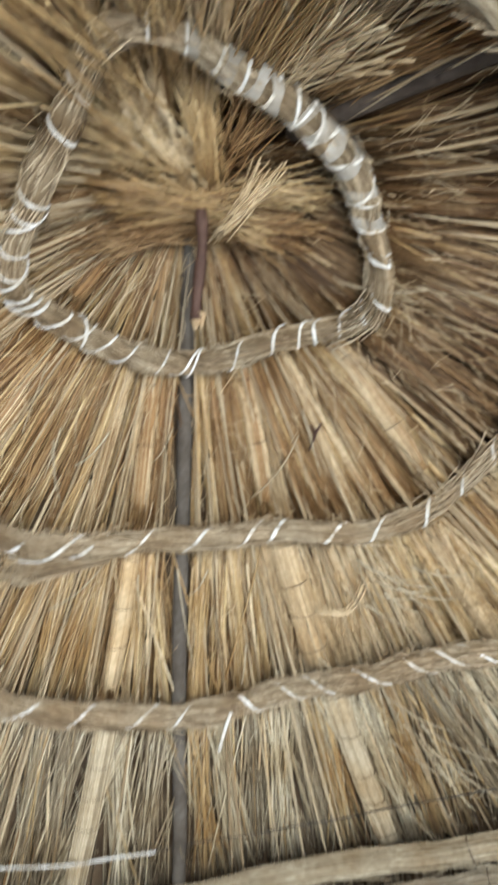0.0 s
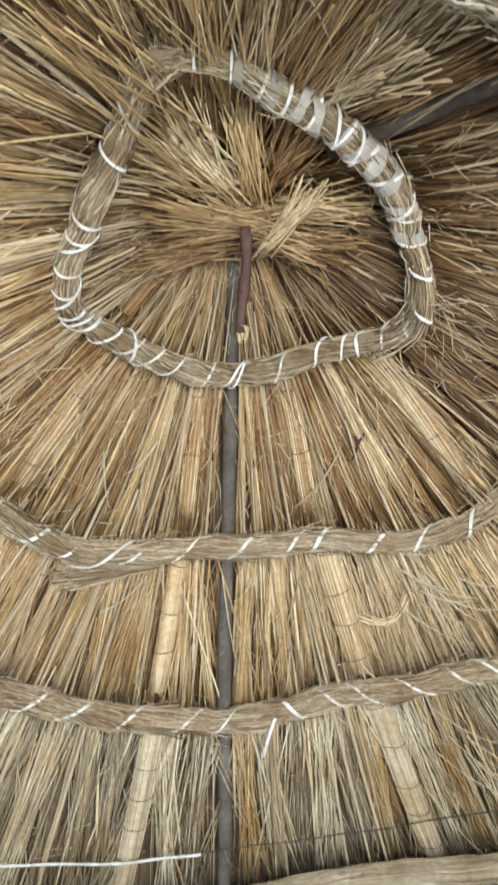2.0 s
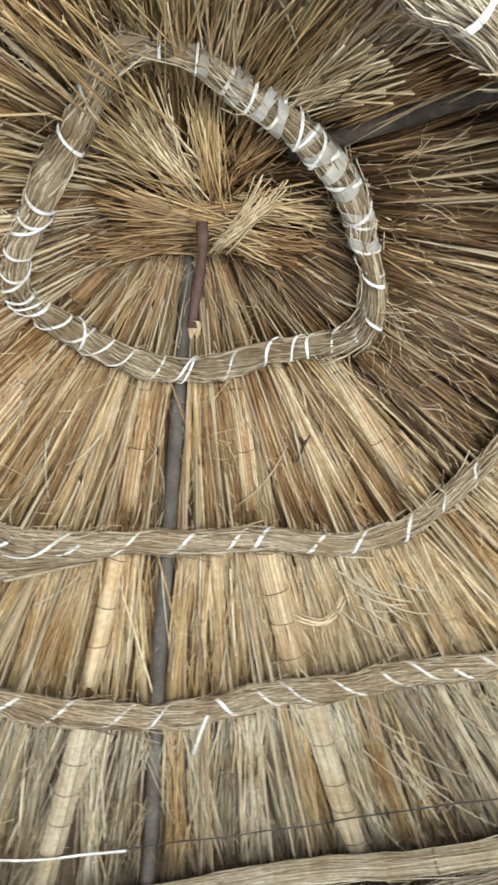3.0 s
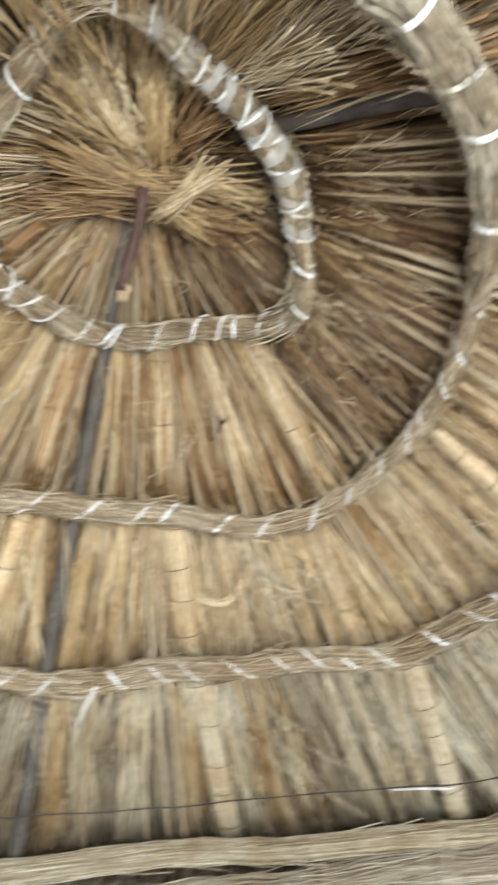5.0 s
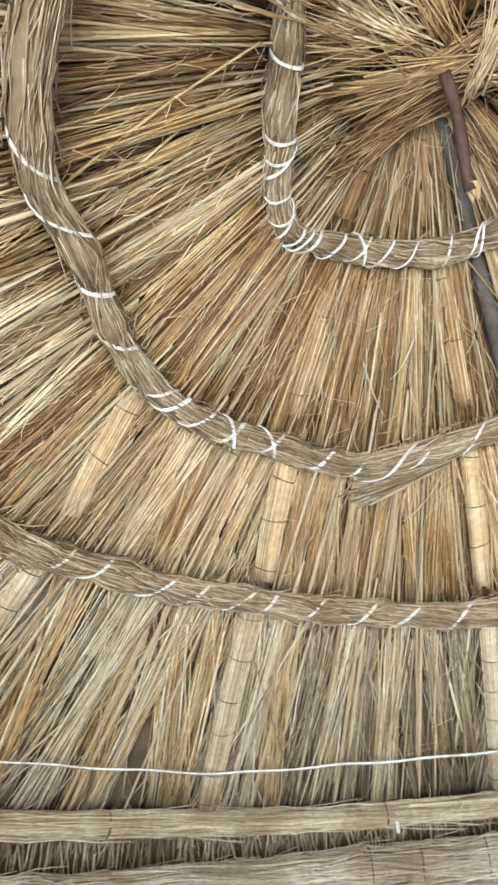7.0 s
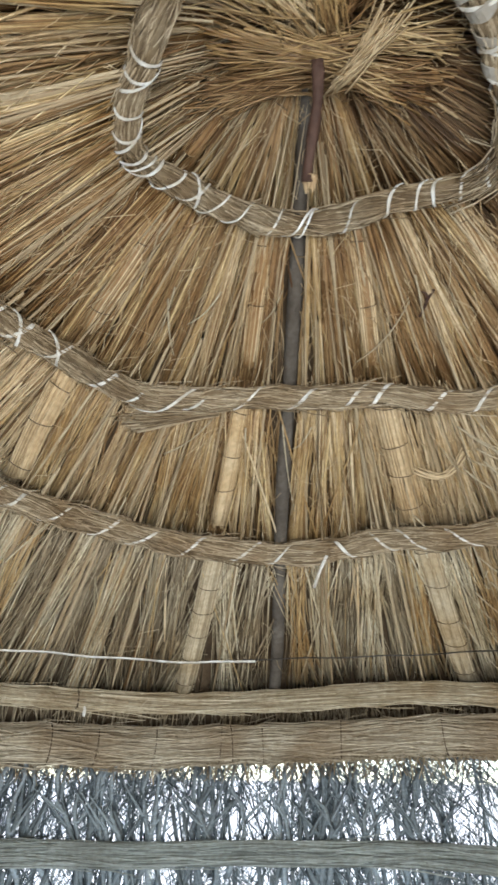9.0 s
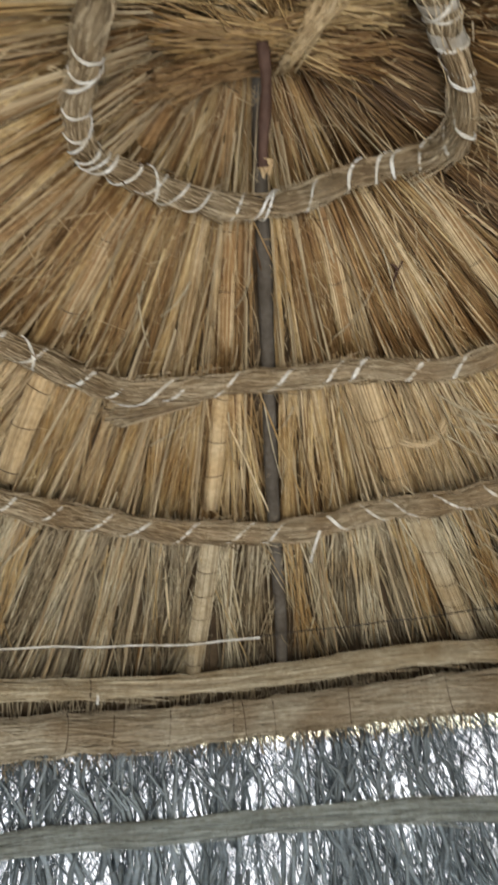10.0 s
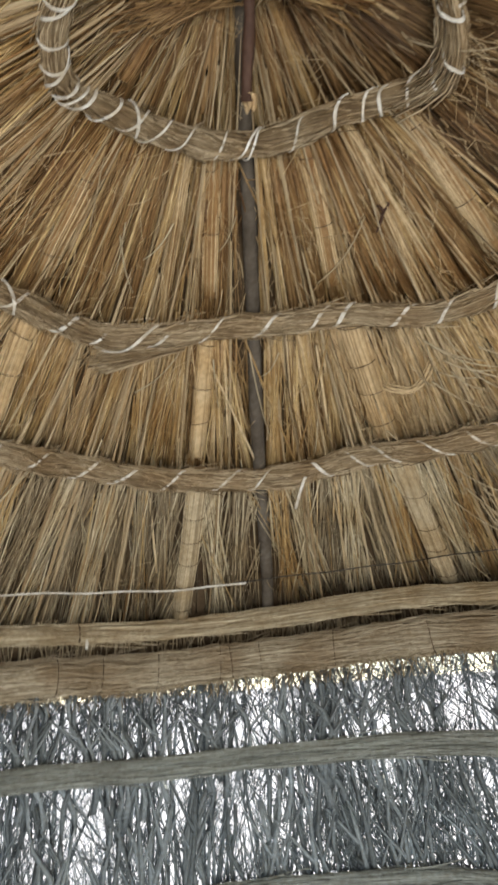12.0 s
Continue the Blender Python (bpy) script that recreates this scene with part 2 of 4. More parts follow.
# ---- ground and roof shell ----
bm = bmesh.new()
rings = [0, 0.6, 1.2, 1.9, 2.6, 4, 7, 13, 30, 90, 400, 2000]
prev = None
for r in rings:
    row = [bm.verts.new((r * math.sin(a), r * math.cos(a), 0.02 * noise.noise((r * math.sin(a), r * math.cos(a), 0)) * min(1, r)))
           for a in (2 * math.pi * i / 48 for i in range(48))] if r else [bm.verts.new((0, 0, 0))]
    if prev:
        for i in range(48):
            if len(prev) == 1:
                bm.faces.new((prev[0], row[(i + 1) % 48], row[i]))
            else:
                bm.faces.new((prev[i], prev[(i + 1) % 48], row[(i + 1) % 48], row[i]))
    prev = row
bmesh.ops.recalc_face_normals(bm, faces=bm.faces)
me = bpy.data.meshes.new("ground")
bm.to_mesh(me)
bm.free()
me.materials.append(SAND)
tagged(new("ground", me), "pale grey dusty ground, inside and round the hut", "ground", kind="structure")

LIFT = 0.05
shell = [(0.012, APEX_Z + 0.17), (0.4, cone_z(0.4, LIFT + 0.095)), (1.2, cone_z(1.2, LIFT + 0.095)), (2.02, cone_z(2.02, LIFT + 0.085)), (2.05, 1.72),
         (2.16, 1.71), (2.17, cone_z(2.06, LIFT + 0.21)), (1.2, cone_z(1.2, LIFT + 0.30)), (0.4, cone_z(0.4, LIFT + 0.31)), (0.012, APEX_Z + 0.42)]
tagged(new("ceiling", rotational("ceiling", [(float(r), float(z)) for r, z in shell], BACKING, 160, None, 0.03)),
       "brown packed thatch of the conical roof, darkened as shade behind the straw, seen from inside", "thatched roof", kind="structure")

# ---- thatch courses ----
POLE_AZ, POLE_B_AZ = -10.8, 128.0
POLES = ((POLE_AZ, 0.022), (POLE_B_AZ, 0.034))


def clear_of_poles(az, r, tilt):
    keep = np.ones(len(az), bool)
    for pa, half in POLES:
        d = ((az - pa + 180) % 360 - 180) * np.pi / 180 * r
        keep &= np.abs(d) > half * np.clip((r - 0.14) / 0.18, 0, 1)
    return keep


def unit_stalk(seed):
    """A reed one metre long with joints, along x; objects scale it to length and thickness."""
    r = random.Random(seed)
    xs = [0.0]
    while xs[-1] < 0.86:
        xs.append(xs[-1] + r.uniform(0.16, 0.3))
    xs[-1] = 1.0
    px, pr = [], []
    for i, x in enumerate(xs):
        for dx, rr in ((-0.012, 1.0), (0.0, 1.16), (0.012, 1.0)) if 0 < i < len(xs) - 1 else ((0.0, 0.95),):
            px.append(x + dx)
            pr.append(rr * r.uniform(0.94, 1.04))
    k = len(px)
    bow = [r.uniform(-1, 1) * 0.8, r.uniform(-1, 1) * 0.8]
    pts = np.array([[[x, bow[0] * math.sin(x * 3.1), bow[1] * math.sin(x * 3.1)] for x in px]])
    return tube_mesh("reed_stalk", pts, np.array([pr]), STALK, 5)


STALKS = [unit_stalk(s) for s in range(6)]


def course(label, inner, outer, n, n_stalks, drop_in, lift_out, over_in, over_out, wild, shares, mats, fat=1.0, sway=0.035, deep=0.028, unruly=0.04, dark_arc=()):
    """One course of straw from the rope ring inner to the ring outer. n stems, a few thick reeds singly."""
    top = empty("thatch_course", label, "thatch", "courses of roof thatch")
    clumps = 112
    c_tilt = rng.normal(0, unruly, clumps)
    c_lift = rng.uniform(-0.018, 0.018, clumps)
    az = rng.uniform(-180, 180, n)
    cl = ((az + 180) / 360 * clumps).astype(int) % clumps
    squeeze = rng.uniform(0.56, 0.97, clumps)
    centre = (cl + 0.5) * 360 / clumps - 180
    loose = rng.uniform(0, 1, n) < 0.07
    under = rng.uniform(0, 1, n) < 0.26      # deeper stems behind the bundles, coloured dark for the shade there
    az = np.where(loose | under, az, centre + (az - centre) * squeeze[cl])
    depth = rng.uniform(0, 1, n) ** 1.3
    edge = np.clip(np.abs(az - centre) / (180 / clumps * squeeze[cl]), 0, 1) ** 2 * 0.018      # bundles are rounded
    r0 = radius_of(inner, az) - over_in if inner else np.full(n, 0.03)
    r1 = radius_of(outer, az) + over_out
    a = rng.uniform(0.0, 0.24, n) ** 1.4 * (r1 - r0)
    b = rng.uniform(-0.08, 0.02, n) * (r1 - r0)
    short = rng.uniform(0, 1, n) < 0.12
    b = np.where(short, rng.uniform(0.1, 0.5, n) * (r1 - r0), b)
    ra, rb = np.maximum(r0 + a, 0.02), r1 - b
    tilt = c_tilt[cl] + rng.normal(0, sway, n) + np.where(rng.uniform(0, 1, n) < wild, rng.normal(0, 0.22, n), 0)
    mid = 0.5 * (ra + rb)
    k = 4
    s = np.linspace(0, 1, k)[None, :]
    r = ra[:, None] + (rb - ra)[:, None] * s
    # sideways drift in metres about the stem's middle
    side = tilt[:, None] * (r - mid[:, None]) + rng.normal(0, 0.004, n)[:, None] * np.sin(s * 3.14)
    azs = az[:, None] + np.degrees(side / np.maximum(r, 0.05))
    f = (r - r0[:, None]) / (r1 - r0)[:, None]
    lift = LIFT - drop_in * (1 - f) + lift_out * f + c_lift[cl][:, None] - 0.008 + depth[:, None] * deep + edge[:, None]
    lift = lift + np.where(under, 0.020, 0.0)[:, None]
    lift = lift + rng.normal(0, 0.003, n)[:, None] * (s - 0.5)
    pts = polar(azs, r, cone_z(r, lift))
    rad = fat * (0.0010 + 0.0027 * rng.uniform(0, 1, n) ** 1.6)[:, None] * np.linspace(0.8, 1.05, k)[None, :]
    ok = clear_of_poles(azs[:, 0], r[:, 0], tilt) & clear_of_poles(azs[:, -1], r[:, -1], tilt) & clear_of_poles(azs[:, 2], r[:, 2], tilt)
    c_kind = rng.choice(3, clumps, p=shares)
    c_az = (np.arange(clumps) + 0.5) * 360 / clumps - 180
    if dark_arc:      # the stretch where most bundles take the darker brown
        c_kind = np.where((c_az > dark_arc[0]) & (c_az < dark_arc[1]) & (rng.uniform(0, 1, clumps) < 0.9), 2, c_kind)
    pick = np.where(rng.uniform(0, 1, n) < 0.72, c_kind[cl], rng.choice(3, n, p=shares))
    if dark_arc:
        pick = np.where((az > dark_arc[0]) & (az < dark_arc[1]) & (rng.uniform(0, 1, n) < (0.75 if inner else 0.93)), 2, pick)
    # The under layer takes the darkest straw, so gaps between bundles look shaded.
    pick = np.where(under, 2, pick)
    if dark_arc:
        pick = np.where((pick == 2) & (az > dark_arc[0]) & (az < dark_arc[1]), 3, pick)
        mats = (*mats, STRAW_DARK)
    pick = pick[ok]
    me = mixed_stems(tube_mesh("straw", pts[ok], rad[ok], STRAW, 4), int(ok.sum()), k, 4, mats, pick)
    piece("straw", me, top, kind="stuff")
    # short broken bits and fibres lying anyhow on the course
    q = n // 4
    fa = rng.uniform(-180, 180, q)
    f0 = radius_of(inner, fa) if inner else np.full(q, 0.08)
    fr = f0 + (radius_of(outer, fa) - f0) * rng.uniform(0, 1, q)
    fl, ft = rng.uniform(0.015, 0.10, q), rng.normal(0, 1, q) * np.where(rng.uniform(0, 1, q) < 0.3, 1.0, 0.35)
    u = np.linspace(-0.5, 0.5, 4)[None, :]
    rr = fr[:, None] + (fl * np.cos(ft))[:, None] * u
    aa = fa[:, None] + np.degrees((fl * np.sin(ft))[:, None] * u / fr[:, None] + rng.normal(0, 0.06, q)[:, None] * (0.25 - u * u) * fl[:, None] / fr[:, None] * 8)
    fz = cone_z(rr, LIFT - drop_in * 0.5 - rng.uniform(-0.004, 0.016, q)[:, None] + rng.normal(0, 0.012, q)[:, None] * u)
    okf = clear_of_poles(fa, fr, ft)
    piece("fibre", tube_mesh("fibre", polar(aa, rr, fz)[okf], (rng.uniform(0.0004, 0.0012, q)[:, None] * np.ones((1, 4)))[okf], mats[1], 4), top, kind="stuff")
    # broad flat leaf sheaths among the stems
    q = n // 45
    ba = rng.uniform(-150, 150, q)
    f0 = radius_of(inner, ba) if inner else np.full(q, 0.10)
    f1 = radius_of(outer, ba)
    bl = rng.uniform(0.25, 0.75, q) * (f1 - f0)
    br = f0 + 0.01 + rng.uniform(0, 1, q) * np.maximum(f1 - f0 - bl - 0.02, 0.0)
    u = np.linspace(0, 1, 6)[None, :]
    rr = br[:, None] + bl[:, None] * u
    bt = c_tilt[((ba + 180) / 360 * clumps).astype(int) % clumps] + rng.normal(0, 0.04, q)
    aa = ba[:, None] + np.degrees(bt[:, None] * bl[:, None] * (u - 0.5) / rr)
    ff = (rr - f0[:, None]) / (f1 - f0)[:, None]
    bz = cone_z(rr, LIFT - drop_in * (1 - ff) + lift_out * ff + rng.uniform(-0.016, 0.006, q)[:, None])
    okb = clear_of_poles(ba, br, bt) & clear_of_poles(aa[:, -1], rr[:, -1], bt)
    if dark_arc:
        okb &= ~((ba > dark_arc[0]) & (ba < dark_arc[1]) & (rng.uniform(0, 1, q) < 0.6))
    wide = rng.uniform(0.003, 0.0065, q)[:, None] * (0.55 + 0.45 * np.sin(0.35 + 2.4 * u))
    me = tube_mesh("leaf_sheath", polar(aa, rr, bz)[okb], 0.0016, mats[0], 4, (0, 0, 1), wide[okb])
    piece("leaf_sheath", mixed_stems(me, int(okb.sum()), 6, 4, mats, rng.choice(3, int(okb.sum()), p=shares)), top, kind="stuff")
    for _ in range(n_stalks):
        sa = rng.uniform(-150, 160)
        if dark_arc and dark_arc[0] < sa < dark_arc[1]:
            continue
        i0 = float(radius_of(inner, sa)) + 0.02 if inner else 0.06
        i1 = float(radius_of(outer, sa)) + 0.01
        q0 = i0 + rng.uniform(0, 0.25) * (i1 - i0)
        q1 = i1 - rng.uniform(0, 0.2) * (i1 - i0)
        sb = sa + np.degrees(rng.normal(0, 0.03) * (q1 - q0) / q1)
        if not clear_of_poles(np.array([sa, sb]), np.array([q0, q1]), np.zeros(2)).all():
            continue
        p0 = Vector(polar(sa, q0, float(cone_z(q0, LIFT - drop_in - 0.008)))[()])
        p1 = Vector(polar(sb, q1, float(cone_z(q1, LIFT + lift_out - 0.006)))[()])
        d = p1 - p0
        ob = new("reed_stalk", STALKS[int(rng.integers(6))])
        thick = rng.uniform(0.0036, 0.0064) * (0.72 if dark_arc else 1.0)
        rot = d.to_track_quat("X", "Z").to_matrix().to_4x4()
        ob.matrix_world = Matrix.Translation(p0) @ rot @ Matrix.Diagonal((d.length, thick, thick, 1))
        ob.parent = top
    return top


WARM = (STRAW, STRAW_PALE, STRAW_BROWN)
course("brown straw closing the peak inside the smallest rope", None, RING_1, 2600, 40, 0.0, 0.035, 0, 0.03, 0.12, (0.34, 0.06, 0.60), WARM, dark_arc=(20, 140))
course("golden brown straw between the first and second ropes", RING_1, RING_2, 6200, 90, 0.012, 0.035, -0.008, 0.06, 0.08, (0.43, 0.15, 0.42), WARM, dark_arc=(45, 145))
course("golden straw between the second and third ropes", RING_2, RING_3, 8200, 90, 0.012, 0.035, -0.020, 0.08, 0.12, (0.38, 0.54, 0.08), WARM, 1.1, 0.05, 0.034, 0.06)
course("pale greyish straw above the eave", RING_3, EAVE, 6800, 110, 0.012, 0.02, -0.035, 0.05, 0.20, (0.20, 0.52, 0.28), (STRAW_PALE, STRAW_GREY, STRAW_DULL), 1.25, 0.07, 0.040, 0.08)

# ---- rope rings ----
PLATE = [(a, r + 0.025) for a, r in EAVE]


def hoop_point(ring, z, az, phi, rho, wave=0.0):
    """A place on a hoop: azimuth az, turned phi about the hoop's own line (0 outward, 90 up), rho from it."""
    base_r = radius_of(ring, az) if isinstance(ring, list) else np.full(np.shape(az), float(ring))
    zc = z + SLOPE * (np.mean([p[1] for p in ring]) - base_r) * 0.4 if isinstance(ring, list) else z
    if ring is PLATE:
        zc = 1.75 + 0.0011 * np.clip((np.asarray(az) + 180) % 360 - 180 + 13, -45, 45)
    zc = zc + wave * np.sin(np.radians(az) * 7 + 1.3) + 0.5 * wave * np.sin(np.radians(az) * 17)
    c, s = np.cos(phi), np.sin(phi)
    return polar(az, base_r + rho * c, zc + rho * s)


def swell(az, ties, r, slim=None):
    """How far a rope bulges between its ties."""
    az = np.asarray(az, float)
    f = 1 + 0.08 * np.sin(az * 0.21 * r / 0.4) + 0.07 * np.sin(az * 0.47 * r / 0.4 + 2.0)
    for t in ties:
        d = ((az - t + 180) % 360 - 180) * np.pi / 180 * r
        f = f - 0.26 * np.exp(-(d / 0.022) ** 2)
    if slim:      # a stretch where the rope is thin: from, to, factor
        f = f * (1 - (1 - slim[2]) * np.clip((az - slim[0]) / 12, 0, 1) * np.clip((slim[1] - az) / 12, 0, 1))
    return f


def strands(ring, z, thick, count, length, fine, twist, wave, mean_r, span=(-180, 180), fray=0.15, ties=(), wander=1.0, slim=None):
    k = 10
    a0 = rng.uniform(span[0], span[1], count)
    ln = rng.uniform(0.6, 1.4, count) * length
    s = np.linspace(0, 1, k)[None, :]
    az = a0[:, None] + np.degrees(ln / mean_r)[:, None] * s
    if span != (-180, 180):
        az = np.clip(az, span[0], span[1])
        az = az + s * 0.05
    phi = rng.uniform(0, 2 * np.pi, count)[:, None] + (twist + rng.normal(0, 0.8 * twist, count)[:, None]) * ln[:, None] * s + rng.normal(0, 0.9 * wander, count)[:, None] * s + 0.25 * wander * np.sin(s * rng.uniform(3, 9, count)[:, None] + az * 0.3)
    rho = thick * (rng.uniform(0.82, 1.08, count)[:, None] + 0.05 * np.sin(s * 5 + a0[:, None])) * swell(az, ties, mean_r, slim)
    frayed = (rng.uniform(0, 1, count) < fray)[:, None]
    rho = rho + np.where(frayed, rng.uniform(0.0, 0.03, count)[:, None] * np.maximum(0, s - 0.75) * 4, 0)
    pts = hoop_point(ring, z, az, phi, rho, wave)
    rad = rng.uniform(0.6, 1.4, count)[:, None] * fine * np.linspace(1, 0.7, k)[None, :]
    return pts, rad


def core(ring, z, thick, wave, span=(-180, 180), ties=(), mean_r=1.0, slim=None):
    az = np.linspace(span[0], span[1] + (0.6 if span == (-180, 180) else 0), 361)[None, :]
    pts = hoop_point(ring, z, az, az * 0, az * 0, wave)
    return pts, thick * swell(az, ties, mean_r, slim)


def hoop(name, label, category, group, ring, z, thick, count, length, fine, twist, wave, mean_r, mat, span=(-180, 180), fray=0.15, ties=(), wander=1.0, slim=None):
    top = empty(name, label, category, group)
    p, r = core(ring, z, thick * 0.88, wave, span, ties, mean_r, slim)
    piece("core", tube_mesh("core", p, r, mat, 12), top)
    p, r = strands(ring, z, thick, count, length, fine, twist, wave, mean_r, span, fray, ties, wander, slim)
    piece("fibre", tube_mesh("fibre", p, r, mat, 4), top, kind="stuff")
    q = count // 3
    p, r = strands(ring, z, thick * 1.03, q, 0.09, fine * 0.35, 9.0, wave, mean_r, span, 0.9, ties, 1.0, slim)
    piece("hair", tube_mesh("hair", p[:, ::3], r[:, ::3], mat, 4), top, kind="stuff")
    return top


def tie(parent, ring, z, thick, wave, az, slant, width, turn=(2.2, 7.2), name="tie", mat=None):
    """A raffia strip wound once round a hoop; slant: metres along the hoop for each radian of the turn."""
    k = 18
    phi = np.linspace(turn[0], turn[1], k)
    r = float(radius_of(ring, az)) if isinstance(ring, list) else ring
    a = az + np.degrees(slant * (phi - 4.0) / r)
    rho = thick * 0.95 + 0.003 + 0.002 * np.sin(phi * 3 + az)
    rho = np.broadcast_to(rho, phi.shape)
    mid = hoop_point(ring, z, a, phi, rho, wave)
    a2 = a + np.degrees(0.01 / r)
    along = hoop_point(ring, z, a2, phi, rho, wave) - mid
    along /= np.linalg.norm(along, axis=1, keepdims=True)
    out = mid - hoop_point(ring, z, a, phi, rho * 0, wave)
    out /= np.linalg.norm(out, axis=1, keepdims=True)
    w = width * 0.5 * (0.8 + 0.35 * np.abs(np.sin(phi * 1.7 + az)))[:, None]
    th = 0.0012
    v = np.stack([mid - along * w - out * th, mid + along * w - out * th, mid + along * w * 0.9 + out * th, mid - along * w * 0.9 + out * th], 1)
    idx = np.arange(k * 4).reshape(k, 4)
    nxt = np.roll(idx, -1, axis=1)
    quads = np.stack([idx[:-1], nxt[:-1], nxt[1:], idx[1:]], -1).reshape(-1, 4)
    caps = np.stack([idx[0, ::-1], idx[-1]])
    loops = np.concatenate([quads.ravel(), caps.ravel()])
    return piece(name, raw_mesh(name, v.reshape(-1, 3), loops, [4] * (len(quads) + 2), mat or TIE, False), parent)


Z1, Z2, Z3, Z4 = 2.8956, 2.6077, 2.3147, 1.8966
TIES_1 = [-174.4, -153, -140, -113.7, -107.4, -95, -87.5, -80, -77, -74, -65.4, -55.7, -46, -35.6, -21, -10.8, -8.1, 9.6, 26.7, 36.8,
          41.9, 49.7, 57.7, 81.7, 89.5, 100.3, 116.9, 129.8, 140, 152.3, 161.7, 170.3, 177.5]
TIES_2 = [-130, -121, -109, -97.7, -86.6, -82.6, -76.6, -69.9, -61.2, -50, -42.5, -30.4, -20.5, -8.7, 2.3, 7.7, 18.7, 26.3, 36.5, 44.8,
          53.4, 61.8, 66.5, 75.3, 83.4, 94, 109.8, 116.7, 134.4, 145]
TIES_3 = [-84, -79, -70, -64.5, -57.5, -53.3, -46.6, -38.7, -32.8, -25.5, -17.1, -11.5, -1, 4.8, 9.6, 17.1, 23.4, 28.6, 32.6, 37.3,
          44.9, 51.8, 56.4]

rope_1 = hoop("rope_ring", "small pear-shaped straw rope ring with white ties, under the peak", "rope", "rope rings of the roof",
              RING_1, Z1, 0.0335, 420, 0.5, 0.0017, 3.5, 0.0, 0.38, ROPE, fray=0.3, ties=TIES_1, wander=0.6)
for az in TIES_1:
    crossed = az in (-107.4, -87.5, -55.7, 129.8, 140, 100.3)
    lean = rng.uniform(0.012, 0.022) if -62 < az < 60 else rng.uniform(0.003, 0.011)
    tie(rope_1, RING_1, Z1, 0.0325, 0.0, az, -lean, rng.uniform(0.005, 0.0085))
    if crossed:
        tie(rope_1, RING_1, Z1, 0.0345, 0.0, az, 0.014, 0.007)
for az in (92, 104, 113, 122, 131, 140, 149, 158, 167, 176):
    tie(rope_1, RING_1, Z1, 0.032, 0.0, az, rng.choice((-1, 1)) * rng.uniform(0.004, 0.010), rng.uniform(0.018, 0.032), (1.6, 7.4), "wrap", WRAP)
rope_2 = hoop("rope_ring", "middle straw rope ring with slanting white ties", "rope", "rope rings of the roof",
              RING_2, Z2, 0.0335, 860, 0.5, 0.0016, 2.0, 0.004, 0.79, ROPE, fray=0.35, ties=TIES_2, wander=0.6, slim=(28, 104, 0.68))
for az in TIES_2:
    thin = 0.68 if 38 < az < 96 else 1.0
    tie(rope_2, RING_2, Z2, 0.030 * thin, 0.004, az, -rng.uniform(0.018, 0.036) * thin, rng.uniform(0.008, 0.0125))
    if az in (-69.9, -61.2):
        tie(rope_2, RING_2, Z2, 0.034, 0.004, az, 0.02, 0.009)
rope_3 = hoop("rope_ring", "wide loose straw rope ring with slanting white ties", "rope", "rope rings of the roof",
              RING_3, Z3, 0.0375, 1400, 0.5, 0.0017, 1.8, 0.006, 1.23, ROPE, fray=0.4, ties=TIES_3, wander=0.7)
for az in TIES_3:
    tie(rope_3, RING_3, Z3, 0.033, 0.006, az, (1 if az > -2 else -1) * rng.uniform(0.022, 0.042), rng.uniform(0.008, 0.0125))
# the loose end of one tie hangs below the wide ring
e0, e1 = polar(-4.0, 1.21, 2.285), polar(-6.0, 1.315, 2.205)
s5 = np.linspace(0, 1, 6)[:, None]
piece("tie_end", tube_mesh("tie_end", (e0 + (e1 - e0) * s5 + np.array([0, 0, 0.006]) * np.sin(s5 * 3.1))[None], 0.0016, TIE, 4, (0, 0.6, 0.8), 0.007), rope_3)

# tuft where the small rope's end is laid over itself
tuft = empty("rope_tuft", "frayed end of a straw rope bent over the ring", "rope")
n, k = 110, 7
s = np.linspace(0, 1, k)[None, :]
az = 88 - 33 * s + rng.normal(0, 4.5, n)[:, None] * (0.2 + s)
r = radius_of(RING_1, az) + rng.normal(0, 0.010, n)[:, None] * (1 + s ** 3 * 1.8)
z = Z1 - 0.022 - 0.014 * s + rng.normal(0, 0.010, n)[:, None] - rng.uniform(0, 0.012, n)[:, None] * s
piece("fibre", tube_mesh("fibre", polar(az, r, z), rng.uniform(0.0012, 0.0024, n)[:, None] * np.ones((1, k)), ROPE, 4), tuft, kind="stuff")

tie(tuft, RING_1, Z1 - 0.035, 0.022, 0.0, 80, -0.004, 0.009)
tie(tuft, RING_1, Z1 - 0.035, 0.024, 0.0, 66, -0.006, 0.008)
tail = empty("rope_tuft", "drooping frayed tail of straw at a bend of the middle rope", "rope")
n, k = 340, 6
s = np.linspace(0, 1, k)[None, :] * rng.uniform(0.75, 1.0, 340)[:, None]
az = -26 - 15 * s + rng.normal(0, 1.0, n)[:, None] * (0.3 + s)
r = radius_of(RING_2, az) + 0.010 + rng.uniform(0, 1, n)[:, None] * (0.012 + 0.085 * s ** 1.3)
z = Z2 - 0.012 - 0.6 * (r - radius_of(RING_2, az)) + rng.normal(0, 0.010, n)[:, None]
piece("fibre", tube_mesh("fibre", polar(az, r, z), rng.uniform(0.0010, 0.0020, n)[:, None] * np.ones((1, k)), ROPE, 4), tail, kind="stuff")
tie(tail, RING_2, Z2 - 0.008, 0.038, 0.004, -36, -0.040, 0.012)
fan = empty("rope_tuft", "pale bundle of straw fanning out over the middle rope", "rope")
FAN_TIES = (109.8, 126, 134.4, 145, 158)
p, q = core(RING_2, Z2 - 0.008, 0.036, 0.004, (102, 172), FAN_TIES, 0.74)
